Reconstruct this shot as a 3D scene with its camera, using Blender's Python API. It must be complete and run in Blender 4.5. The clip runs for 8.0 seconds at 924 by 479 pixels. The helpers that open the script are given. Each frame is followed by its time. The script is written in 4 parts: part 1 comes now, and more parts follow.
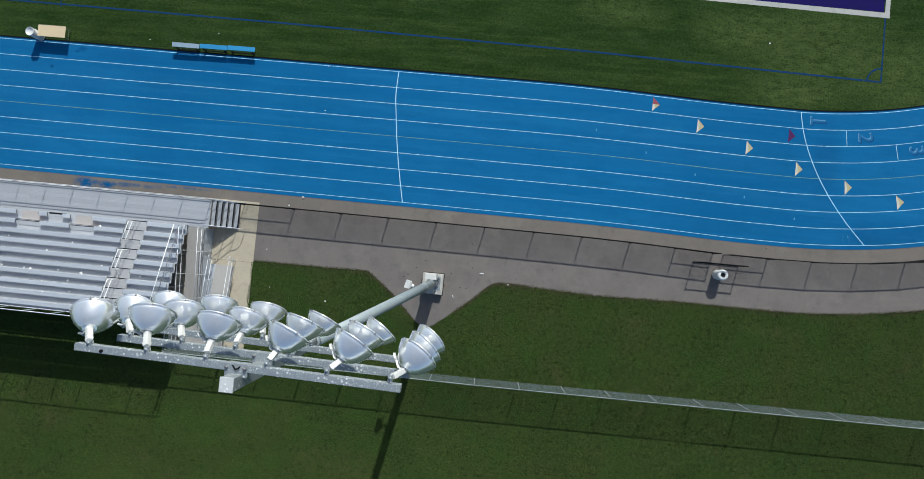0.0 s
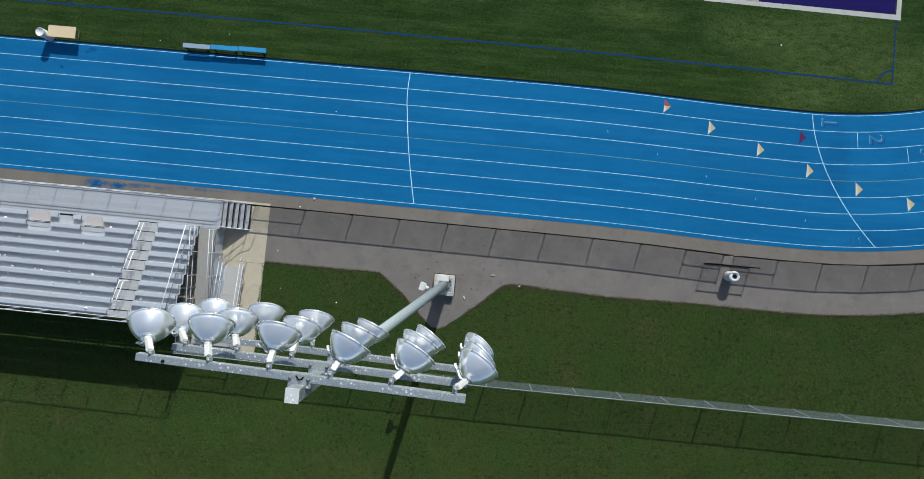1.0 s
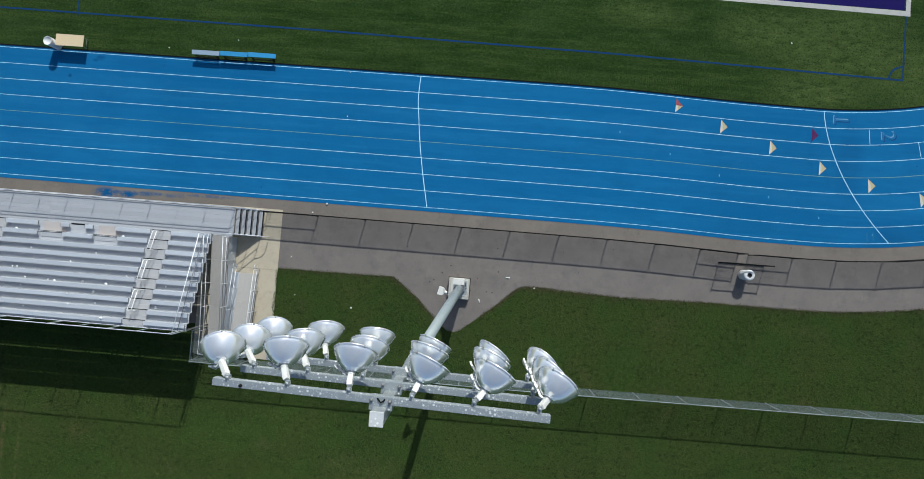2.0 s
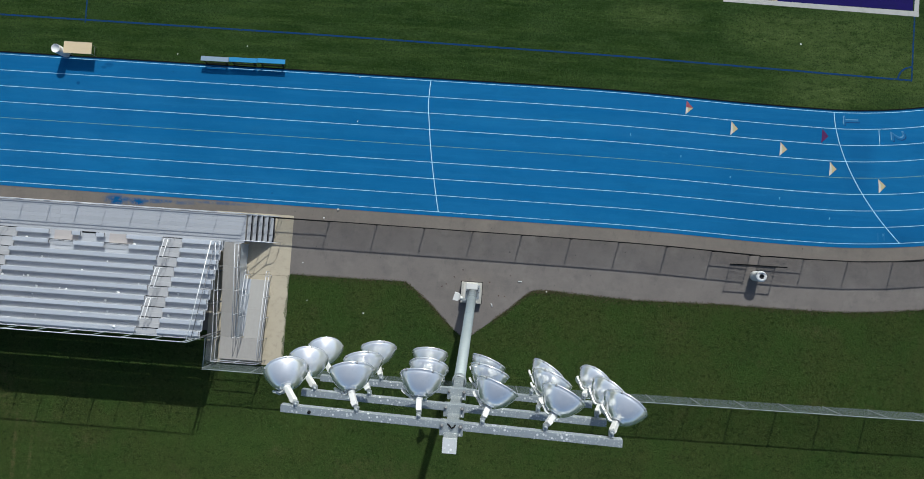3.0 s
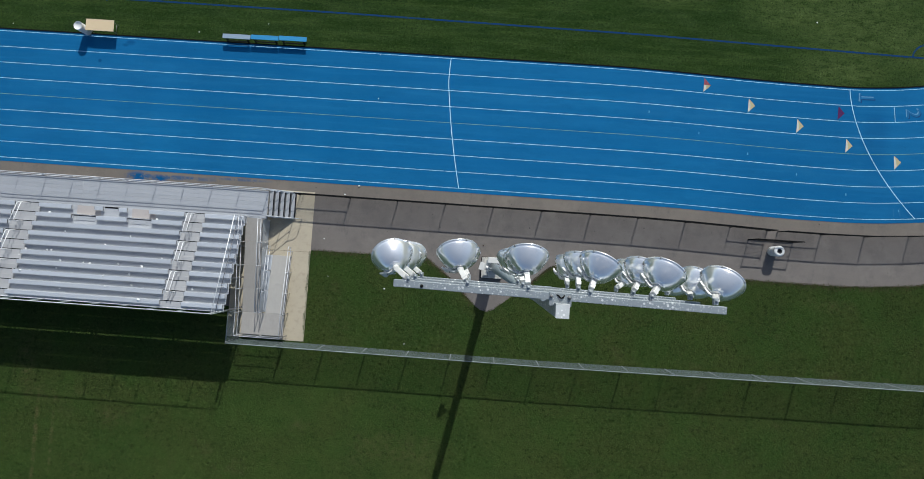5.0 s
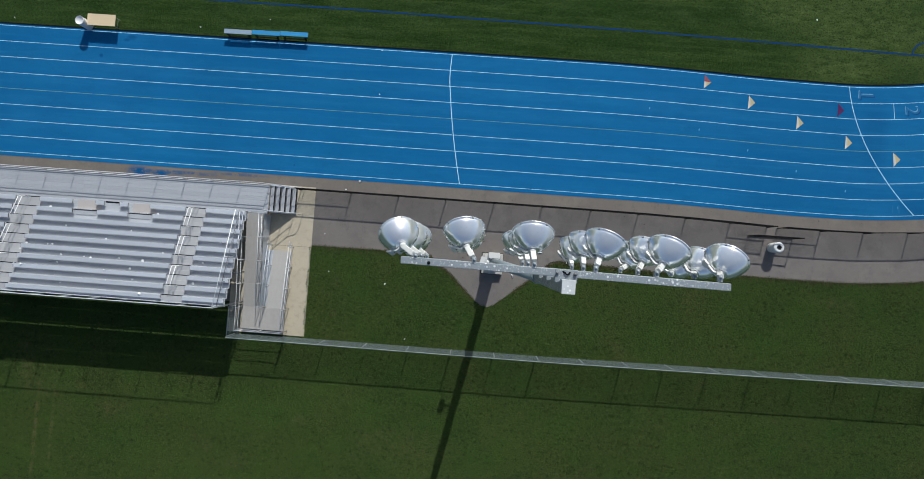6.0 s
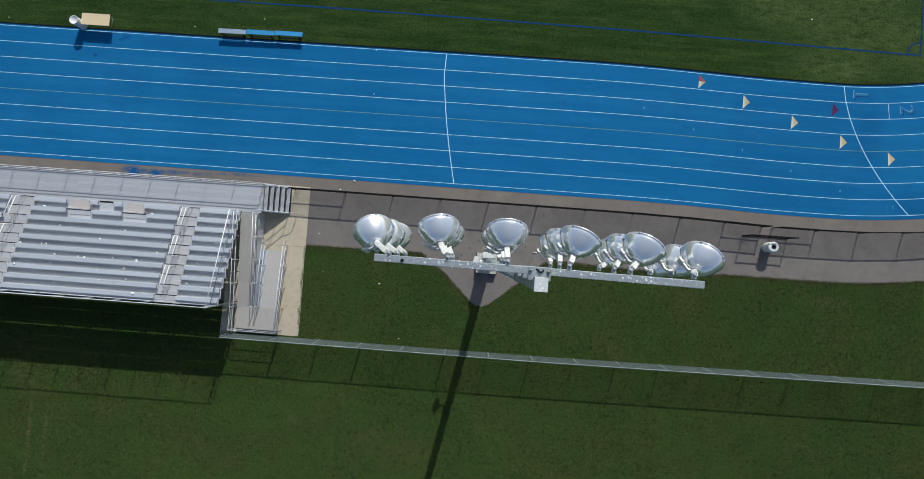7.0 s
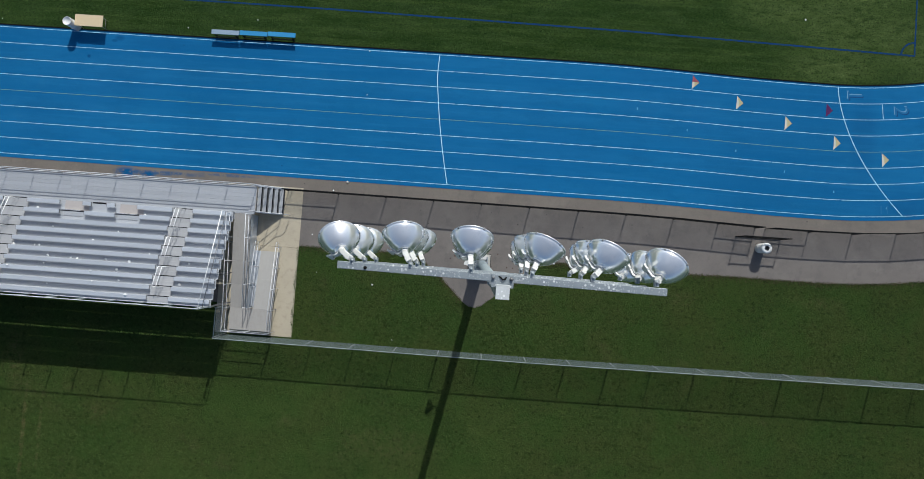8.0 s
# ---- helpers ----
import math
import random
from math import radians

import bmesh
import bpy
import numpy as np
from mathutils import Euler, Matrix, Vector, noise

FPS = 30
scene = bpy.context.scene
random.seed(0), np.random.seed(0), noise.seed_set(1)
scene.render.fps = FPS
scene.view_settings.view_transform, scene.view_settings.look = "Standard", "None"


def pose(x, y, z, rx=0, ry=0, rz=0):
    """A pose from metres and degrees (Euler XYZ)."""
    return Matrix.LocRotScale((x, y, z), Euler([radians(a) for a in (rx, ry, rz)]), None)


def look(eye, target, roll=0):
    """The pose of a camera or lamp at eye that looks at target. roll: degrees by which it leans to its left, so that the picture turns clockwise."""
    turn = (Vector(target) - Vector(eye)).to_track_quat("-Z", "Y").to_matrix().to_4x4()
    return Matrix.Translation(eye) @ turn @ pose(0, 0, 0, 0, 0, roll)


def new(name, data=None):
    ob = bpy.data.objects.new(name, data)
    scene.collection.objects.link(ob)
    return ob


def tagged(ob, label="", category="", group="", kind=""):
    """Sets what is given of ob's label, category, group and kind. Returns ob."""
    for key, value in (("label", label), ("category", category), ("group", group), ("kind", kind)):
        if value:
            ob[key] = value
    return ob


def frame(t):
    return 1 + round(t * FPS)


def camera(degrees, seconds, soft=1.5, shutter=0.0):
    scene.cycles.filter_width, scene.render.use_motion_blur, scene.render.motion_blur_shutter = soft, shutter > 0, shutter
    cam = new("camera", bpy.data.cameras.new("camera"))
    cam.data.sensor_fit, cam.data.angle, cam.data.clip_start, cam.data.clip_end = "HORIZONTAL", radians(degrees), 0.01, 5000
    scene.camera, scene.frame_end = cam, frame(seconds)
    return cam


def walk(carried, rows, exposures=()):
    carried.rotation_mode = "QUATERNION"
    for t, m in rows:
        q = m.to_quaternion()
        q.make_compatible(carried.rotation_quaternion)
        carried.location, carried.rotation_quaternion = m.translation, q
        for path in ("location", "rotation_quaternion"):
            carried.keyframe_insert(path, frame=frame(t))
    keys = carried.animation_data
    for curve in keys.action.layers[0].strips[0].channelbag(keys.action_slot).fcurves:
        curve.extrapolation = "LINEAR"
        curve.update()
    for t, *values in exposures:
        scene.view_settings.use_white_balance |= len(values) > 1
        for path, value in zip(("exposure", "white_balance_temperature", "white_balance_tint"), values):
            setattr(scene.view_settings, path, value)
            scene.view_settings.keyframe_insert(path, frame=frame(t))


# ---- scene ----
cam = camera(82.0, 8.0, soft=0.9)
PATH = [
    (0.0, 5.613, -3.153, 34.266, 1.994, 2.365, 5.529),
    (0.5, 5.202, -3.131, 34.294, 1.955, 2.287, 5.543),
    (1.0, 4.769, -3.085, 34.310, 1.897, 2.201, 5.559),
    (1.5, 4.291, -3.024, 34.287, 1.852, 2.091, 5.520),
    (2.0, 3.695, -2.925, 34.298, 1.780, 1.963, 4.589),
    (2.5, 3.181, -2.763, 34.311, 1.710, 1.847, 4.042),
    (3.0, 2.771, -2.663, 34.334, 1.662, 1.742, 3.988),
    (3.5, 2.377, -2.911, 34.374, 1.659, 1.627, 4.018),
    (4.0, 1.964, -3.428, 34.424, 1.688, 1.500, 3.954),
    (4.5, 1.570, -3.988, 34.531, 1.752, 1.453, 3.931),
    (4.7, 1.515, -4.160, 34.565, 1.740, 1.525, 3.940),
    (5.0, 1.420, -4.400, 34.612, 1.785, 1.480, 3.985),
    (5.5, 1.305, -4.638, 34.657, 1.815, 1.395, 4.085),
    (5.8, 1.280, -4.703, 34.666, 1.828, 1.363, 4.130),
    (6.0, 1.338, -4.724, 34.667, 1.834, 1.363, 4.150),
    (6.5, 1.517, -4.751, 34.660, 1.862, 1.378, 4.141),
    (7.0, 1.698, -4.734, 34.627, 1.862, 1.358, 4.150),
    (7.5, 1.948, -4.671, 34.597, 1.876, 1.444, 4.142),
    (8.0, 2.200, -4.592, 34.599, 1.798, 1.463, 4.143),
]
walk(cam, [(t, pose(*p)) for t, *p in PATH], exposures=[(0.0, 0.69, 6050, 5), (2.0, 0.69, 6050, 5), (3.5, 0.60, 6080, 6), (8.0, 0.57, 6120, 7)])

# ---- light ----
SUN = Vector((0.202, 1.0, 0.675)).normalized()
world = bpy.data.worlds.new("sky")
scene.world = world
world.use_nodes = True
wn = world.node_tree.nodes
sky = wn.new("ShaderNodeTexSky")
sky.sky_type = "NISHITA"
sky.sun_disc = False
sky.dust_density = 2.0
sky.sun_elevation = math.asin(SUN.z)
sky.sun_rotation = math.atan2(SUN.x, SUN.y)
wn["Background"].inputs["Strength"].default_value = 0.066
world.node_tree.links.new(sky.outputs[0], wn["Background"].inputs["Color"])
sun = new("sun", bpy.data.lights.new("sun", "SUN"))
sun.data.energy, sun.data.angle, sun.data.color = 2.75, radians(0.53), (1.0, 0.975, 0.925)
sun.matrix_world = look(SUN * 80, (0, 0, 0))


# ---- materials ----
class Mat:
    """A small builder for node materials."""

    def __init__(self, name, colour, rough=0.6, metal=0.0, spec=0.5):
        self.m = bpy.data.materials.new(name)
        self.m.use_nodes = True
        self.n, self.l = self.m.node_tree.nodes, self.m.node_tree.links
        self.b = self.n["Principled BSDF"]
        self.b.inputs["Roughness"].default_value = rough
        self.b.inputs["Metallic"].default_value = metal
        self.b.inputs["Specular IOR Level"].default_value = spec
        rgb = self.n.new("ShaderNodeRGB")
        rgb.outputs[0].default_value = (*colour, 1)
        self.c = rgb.outputs[0]
        self.co = self.n.new("ShaderNodeTexCoord").outputs["Object"]
        self.h = None

    def world_co(self):
        self.co = self.n.new("ShaderNodeNewGeometry").outputs["Position"]
        return self

    def stretch(self, x, y, z):
        mp = self.n.new("ShaderNodeMapping")
        mp.inputs["Scale"].default_value = (x, y, z)
        self.l.new(self.co, mp.inputs["Vector"])
        return mp.outputs[0]

    def noise(self, scale, detail=4, rough=0.55, co=None, low=0.35, high=0.65):
        t = self.n.new("ShaderNodeTexNoise")
        t.inputs["Scale"].default_value, t.inputs["Detail"].default_value, t.inputs["Roughness"].default_value = scale, detail, rough
        self.l.new(co or self.co, t.inputs["Vector"])
        r = self.n.new("ShaderNodeMapRange")
        r.inputs["From Min"].default_value, r.inputs["From Max"].default_value = low, high
        self.l.new(t.outputs["Fac"], r.inputs["Value"])
        return r.outputs[0]

    def spots(self, scale, size, co=None):
        t = self.n.new("ShaderNodeTexVoronoi")
        t.inputs["Scale"].default_value = scale
        self.l.new(co or self.co, t.inputs["Vector"])
        r = self.n.new("ShaderNodeMapRange")
        r.inputs["From Min"].default_value, r.inputs["From Max"].default_value = size, size * 0.7
        self.l.new(t.outputs["Distance"], r.inputs["Value"])
        return r.outputs[0]

    def patch(self, centre, radii):
        """A soft round patch at a place."""
        mp = self.n.new("ShaderNodeMapping")
        mp.vector_type = "TEXTURE"
        mp.inputs["Location"].default_value = (*centre, 0)
        mp.inputs["Scale"].default_value = (*radii, 1)
        self.l.new(self.co, mp.inputs["Vector"])
        t = self.n.new("ShaderNodeTexGradient")
        t.gradient_type = "SPHERICAL"
        self.l.new(mp.outputs[0], t.inputs["Vector"])
        r = self.n.new("ShaderNodeMapRange")
        r.inputs["From Max"].default_value = 0.6
        self.l.new(t.outputs["Fac"], r.inputs["Value"])
        return r.outputs[0]

    def times(self, a, b):
        m = self.n.new("ShaderNodeMath")
        m.operation = "MULTIPLY"
        self.l.new(a, m.inputs[0])
        if isinstance(b, float):
            m.inputs[1].default_value = b
        else:
            self.l.new(b, m.inputs[1])
        return m.outputs[0]

    def mix(self, fac, colour, kind="MIX", amount=1.0):
        x = self.n.new("ShaderNodeMix")
        x.data_type, x.blend_type = "RGBA", kind
        self.l.new(self.times(fac, amount), x.inputs["Factor"])
        self.l.new(self.c, x.inputs["A"])
        x.inputs["B"].default_value = (*colour, 1)
        self.c = x.outputs["Result"]
        return self

    def each(self, spread, island=False):
        """Lighter or darker from object to object."""
        src = self.n.new("ShaderNodeNewGeometry").outputs["Random Per Island"] if island else self.n.new("ShaderNodeObjectInfo").outputs["Random"]
        r = self.n.new("ShaderNodeMapRange")
        r.inputs["To Min"].default_value, r.inputs["To Max"].default_value = 1 - spread, 1 + spread
        self.l.new(src, r.inputs["Value"])
        hsv = self.n.new("ShaderNodeHueSaturation")
        self.l.new(r.outputs[0], hsv.inputs["Value"])
        self.l.new(self.c, hsv.inputs["Color"])
        self.c = hsv.outputs[0]
        return self

    def bump(self, fac, strength=0.3, distance=0.01):
        b = self.n.new("ShaderNodeBump")
        b.inputs["Strength"].default_value, b.inputs["Distance"].default_value = strength, distance
        self.l.new(fac, b.inputs["Height"])
        if self.h:
            self.l.new(self.h, b.inputs["Normal"])
        self.h = b.outputs[0]
        return self

    def rough(self, fac, lo, hi):
        r = self.n.new("ShaderNodeMapRange")
        r.inputs["To Min"].default_value, r.inputs["To Max"].default_value = lo, hi
        self.l.new(fac, r.inputs["Value"])
        self.l.new(r.outputs[0], self.b.inputs["Roughness"])
        return self

    def done(self):
        self.l.new(self.c, self.b.inputs["Base Color"])
        if self.h:
            self.l.new(self.h, self.b.inputs["Normal"])
        return self.m


def lawn_material():
    m = Mat("mown_lawn", (0.037, 0.069, 0.0165), 0.95, spec=0.06).world_co()
    m.mix(m.noise(0.30, 5, 0.65, low=0.46, high=0.60), (0.052, 0.080, 0.018), amount=0.7)
    m.mix(m.noise(0.16, 5), (0.060, 0.078, 0.021), amount=0.8)
    m.mix(m.noise(0.55, 6, 0.75, low=0.50, high=0.66), (0.072, 0.088, 0.026), amount=0.6)
    m.mix(m.noise(1.7, 6, 0.75, low=0.53, high=0.66), (0.085, 0.092, 0.030), amount=0.55)
    for centre, radii in (((-26.0, -15.2), (3.2, 0.9)), ((-21.5, -16.6), (2.6, 0.8)), ((-27.8, -13.4), (1.0, 2.6)), ((-3.0, -17.2), (4.5, 1.6)), ((15.5, -6.4), (1.4, 0.6)), ((24.0, -6.0), (2.5, 0.6))):
        m.mix(m.times(m.patch(centre, radii), m.noise(2.4, 6, 0.8, low=0.42, high=0.62)), (0.120, 0.102, 0.046), amount=0.7)
    m.mix(m.noise(0.9, 6, 0.7, low=0.45, high=0.75), (0.030, 0.060, 0.014), amount=0.7)
    m.mix(m.noise(3.4, 5, 0.7, low=0.52, high=0.64), (0.014, 0.032, 0.007), amount=0.7)
    m.mix(m.noise(4.5, 5, 0.7, low=0.50, high=0.64), (0.080, 0.112, 0.030), amount=0.45)
    m.mix(m.noise(14.0, 6, 0.85, low=0.52, high=0.64), (0.018, 0.036, 0.008), amount=0.45)
    m.mix(m.noise(0.42, 4, 0.6, low=0.47, high=0.62), (0.043, 0.088, 0.018), amount=0.5)
    for centre, radii in (((-26.0, -18.5), (5.0, 4.0)), ((-18.0, -19.5), (5.0, 2.5)), ((-7.0, -14.5), (6.0, 2.0)), ((-8.0, -20.0), (16.0, 5.5)), ((4.0, -16.5), (3.0, 3.0)), ((-13.0, -15.8), (7.0, 1.6))):
        m.mix(m.times(m.patch(centre, radii), m.noise(0.8, 6, 0.75, low=0.36, high=0.60)), (0.066, 0.106, 0.025), amount=0.36)
    m.mix(m.times(m.patch((-26.7, -18.8), (0.20, 4.6)), m.noise(2.0, 5, 0.7, low=0.38, high=0.55)), (0.135, 0.115, 0.050), amount=0.55)
    m.mix(m.times(m.patch((-25.6, -18.2), (0.16, 3.0)), m.noise(2.0, 5, 0.7, low=0.42, high=0.58)), (0.130, 0.118, 0.050), amount=0.6)
    m.mix(m.noise(0.35, 5, 0.7, low=0.60, high=0.78), (0.115, 0.095, 0.045), amount=0.5)
    m.mix(m.noise(0.8, 5, 0.65, co=m.stretch(0.35, 1.2, 1), low=0.50, high=0.64), (0.052, 0.086, 0.020), amount=0.35)
    m.bump(m.noise(9.0, 6, 0.8), 0.9, 0.06)
    return m.done()


def turf_material():
    m = Mat("artificial_turf", (0.0185, 0.041, 0.008), 0.95, spec=0.05).world_co()
    m.mix(m.noise(0.18, 4, low=0.42, high=0.6), (0.030, 0.060, 0.014), amount=0.7)
    m.mix(m.noise(0.9, 6, 0.7, co=m.stretch(0.45, 1.3, 1), low=0.44, high=0.68), (0.050, 0.082, 0.026), amount=0.6)
    m.mix(m.noise(0.5, 5, 0.7, co=m.stretch(0.5, 1.5, 1), low=0.5, high=0.7), (0.010, 0.028, 0.007), amount=0.7)
    for centre, radii in (((20.5, 12.9), (3.6, 1.7)), ((25.5, 12.0), (6.0, 3.8)), ((13.0, 13.6), (3.5, 1.0)), ((24.0, 9.0), (4.0, 1.2)), ((31.5, 10.5), (4.5, 3.2))):
        m.mix(m.times(m.patch(centre, radii), m.noise(2.2, 6, 0.8, co=m.stretch(0.5, 1.1, 1), low=0.36, high=0.64)), (0.105, 0.145, 0.044), amount=0.9)
    m.mix(m.noise(1.3, 5, 0.7, co=m.stretch(0.12, 1.6, 1), low=0.48, high=0.64), (0.056, 0.090, 0.022), amount=0.6)
    m.mix(m.noise(6.0, 6, 0.85, low=0.50, high=0.62), (0.052, 0.090, 0.024), amount=0.75)
    m.mix(m.noise(8.0, 6, 0.85, low=0.50, high=0.62), (0.007, 0.018, 0.005), amount=0.85)
    m.bump(m.noise(14.0, 5, 0.8), 0.7, 0.03)
    return m.done()


def track_material():
    m = Mat("blue_rubber_track", (0.0110, 0.119, 0.288), 0.95, spec=0.12).world_co()
    m.mix(m.noise(0.12, 4), (0.010, 0.136, 0.312), amount=0.7)
    m.mix(m.noise(0.045, 3, co=m.stretch(1.6, 0.6, 1), low=0.45, high=0.62), (0.004, 0.084, 0.215), amount=0.5)
    m.mix(m.noise(1.1, 5, 0.65, co=m.stretch(0.35, 1.0, 1), low=0.45, high=0.7), (0.006, 0.090, 0.222), amount=0.6)
    m.mix(m.noise(30.0, 4, 0.7, low=0.45, high=0.75), (0.016, 0.142, 0.310), amount=0.5)
    m.mix(m.spots(0.55, 0.035), (0.006, 0.060, 0.150), amount=0.7)
    m.mix(m.noise(0.5, 5, 0.7, low=0.60, high=0.8), (0.020, 0.148, 0.305), amount=0.5)
    m.mix(m.noise(3.0, 6, 0.75, co=m.stretch(0.4, 1.0, 1), low=0.54, high=0.72), (0.018, 0.150, 0.310), amount=0.35)
    m.mix(m.noise(0.35, 5, 0.7, co=m.stretch(0.3, 1.6, 1), low=0.58, high=0.72), (0.022, 0.140, 0.285), amount=0.4)
    for centre, radii, amount in (((-24.60, 6.92), (0.17, 0.15), 1.0), ((-22.60, 8.26), (0.42, 0.22), 0.8), ((-22.95, 8.08), (0.26, 0.14), 0.8), ((26.5, 4.9), (1.1, 3.4), 0.35), ((34.5, 6.4), (3.5, 1.5), 0.4), ((-19.5, 8.0), (2.5, 0.5), 0.3), ((31.0, 0.6), (3.0, 1.2), 0.3), ((29.0, -1.0), (2.0, 3.0), 0.3)):
        m.mix(m.patch(centre, radii), (0.004, 0.060, 0.170), amount=amount)
    m.mix(m.noise(0.9, 3, 0.5, co=m.stretch(0.02, 1.0, 1), low=0.42, high=0.62), (0.004, 0.098, 0.258), amount=0.45)
    m.mix(m.noise(2.6, 4, 0.6, co=m.stretch(0.05, 1.0, 1), low=0.52, high=0.68), (0.016, 0.150, 0.330), amount=0.35)
    m.bump(m.noise(120.0, 3), 0.4, 0.004)
    return m.done()


def asphalt_material(name, base, dark, light, sprayed=()):
    m = Mat(name, base, 0.95, spec=0.08).world_co()
    m.mix(m.noise(0.25, 5, 0.65), light, amount=0.6)
    m.mix(m.noise(0.8, 6, 0.7, low=0.48, high=0.72), dark, amount=0.55)
    m.mix(m.noise(40.0, 4, 0.8, low=0.4, high=0.7), dark, amount=0.35)
    m.mix(m.spots(0.9, 0.05), (0.03, 0.03, 0.03), amount=0.6)
    m.mix(m.times(m.spots(2.3, 0.07), m.noise(0.8, 3, low=0.45, high=0.6)), (0.045, 0.038, 0.034), amount=0.7)
    m.mix(m.noise(1.6, 6, 0.75, co=m.stretch(1.0, 0.5, 1), low=0.56, high=0.72), dark, amount=0.7)
    m.mix(m.noise(0.45, 5, 0.7, low=0.55, high=0.70), light, amount=0.8)
    m.mix(m.noise(5.0, 6, 0.8, low=0.55, high=0.70), light, amount=0.4)
    m.mix(m.noise(0.9, 4, 0.6, co=m.stretch(0.2, 1.3, 1), low=0.55, high=0.75), light, amount=0.4)
    for centre, radii, amount in sprayed:
        m.mix(m.times(m.patch(centre, radii), m.noise(1.8, 5, 0.7, low=0.38, high=0.52)), (0.006, 0.075, 0.200), amount=amount)
    m.bump(m.noise(60.0, 4), 0.5, 0.006)
    return m.done()


def concrete_material():
    m = Mat("tan_concrete", (0.47, 0.41, 0.305), 0.85, spec=0.25).world_co()
    m.mix(m.noise(0.6, 5, 0.65), (0.41, 0.355, 0.265), amount=0.7)
    m.mix(m.noise(2.4, 6, 0.7, low=0.52, high=0.75), (0.27, 0.22, 0.165), amount=0.55)
    m.mix(m.noise(50.0, 3, 0.7), (0.36, 0.31, 0.23), amount=0.3)
    m.bump(m.noise(70.0, 3), 0.3, 0.003)
    return m.done()


def paint_material(name, colour, wear, amount=0.6, scale=3.0):
    m = Mat(name, colour, 0.9, spec=0.06).world_co()
    m.mix(m.noise(scale, 6, 0.75, low=0.48, high=0.72), wear, amount=amount)
    m.mix(m.noise(25.0, 4, 0.8, low=0.5, high=0.7), wear, amount=amount * 0.6)
    return m.done()


def metal_material(name, colour, rough, metal, grain=(1.5, 40, 40), droppings=0.0, dull=(0.3, 0.3, 0.3), spread=0.06, spots=0.0):
    m = Mat(name, colour, rough, metal)
    m.mix(m.noise(1.0, 4, 0.6, co=m.stretch(*grain)), dull, amount=0.35)
    m.mix(m.noise(3.0, 5, 0.7, low=0.5, high=0.75), dull, amount=0.35)
    if droppings:
        m.mix(m.times(m.spots(17.0, 0.30), m.noise(2.5, 3, low=0.46, high=0.52)), (0.8, 0.8, 0.78), amount=droppings)
        m.mix(m.spots(34.0, 0.30), (0.62, 0.63, 0.62), amount=droppings * 0.7)
    if spots:
        m.mix(m.times(m.spots(26.0, 0.16), m.noise(3.0, 3, low=0.50, high=0.56)), (0.95, 0.95, 0.94), amount=spots)
        m.mix(m.times(m.noise(5.0, 5, 0.7, low=0.58, high=0.70), m.noise(40.0, 4, 0.7, low=0.45, high=0.6)), (0.62, 0.65, 0.68), amount=spots)
    m.each(spread)
    m.rough(m.noise(6.0, 4, 0.6), max(rough - 0.08, 0.05), rough + 0.1)
    m.bump(m.noise(30.0, 3), 0.08, 0.002)
    return m.done()


LAWN = lawn_material()
TURF = turf_material()
TRACK = track_material()
ASPHALT = asphalt_material("path_asphalt", (0.170, 0.150, 0.136), (0.120, 0.110, 0.102), (0.212, 0.190, 0.170))
# path asphalt again, with a browner sunlit tint, plus blue paint spray
APRON = asphalt_material("apron_asphalt", (0.170, 0.150, 0.131), (0.128, 0.114, 0.102), (0.210, 0.185, 0.158), (((-21.3, -0.72), (1.0, 0.50), 1.0), ((-19.9, -0.75), (0.7, 0.26), 1.0), ((-19.0, -0.60), (3.6, 0.20), 0.7), ((-14.5, -0.45), (2.5, 0.14), 0.5)))
CONCRETE = concrete_material()
WHITE_LINE = paint_material("white_line_paint", (0.43, 0.74, 0.92), (0.09, 0.34, 0.56), 0.42)
TICK_PAINT = paint_material("worn_tick_paint", (0.10, 0.32, 0.52), (0.03, 0.18, 0.36), 0.6)
PALE_LINE = paint_material("faded_yellow_paint", (0.17, 0.34, 0.30), (0.06, 0.22, 0.40), 0.5)
YELLOW_MARK = paint_material("yellow_mark_paint", (0.44, 0.38, 0.22), (0.28, 0.30, 0.24), 0.4)
PALE_MARK = paint_material("pale_mark_paint", (0.52, 0.53, 0.44), (0.30, 0.36, 0.36), 0.4)
RED_MARK = paint_material("red_mark_paint", (0.26, 0.07, 0.08), (0.30, 0.16, 0.2), 0.4)
MAROON_MARK = paint_material("maroon_mark_paint", (0.075, 0.022, 0.085), (0.10, 0.05, 0.12), 0.4)
DIGIT_EDGE = paint_material("dark_blue_paint", (0.014, 0.06, 0.16), (0.012, 0.10, 0.26), 0.4)
DIGIT_LIGHT = paint_material("pale_digit_paint", (0.13, 0.29, 0.45), (0.03, 0.17, 0.36), 0.6)
DIGIT_FACE = paint_material("worn_digit_paint", (0.022, 0.130, 0.290), (0.010, 0.112, 0.270), 0.7)
BLUE_LINE = paint_material("blue_field_paint", (0.008, 0.037, 0.118), (0.020, 0.052, 0.026), 1.0, 4.5)
WHITE_FIELD = paint_material("white_field_paint", (0.42, 0.41, 0.39), (0.22, 0.26, 0.18), 0.4, 2.0)
PURPLE_FIELD = paint_material("purple_field_paint", (0.012, 0.008, 0.084), (0.008, 0.010, 0.040), 0.4, 1.5)
TAN_FIELD = paint_material("tan_field_paint", (0.34, 0.29, 0.20), (0.12, 0.14, 0.08), 0.4, 2.0)
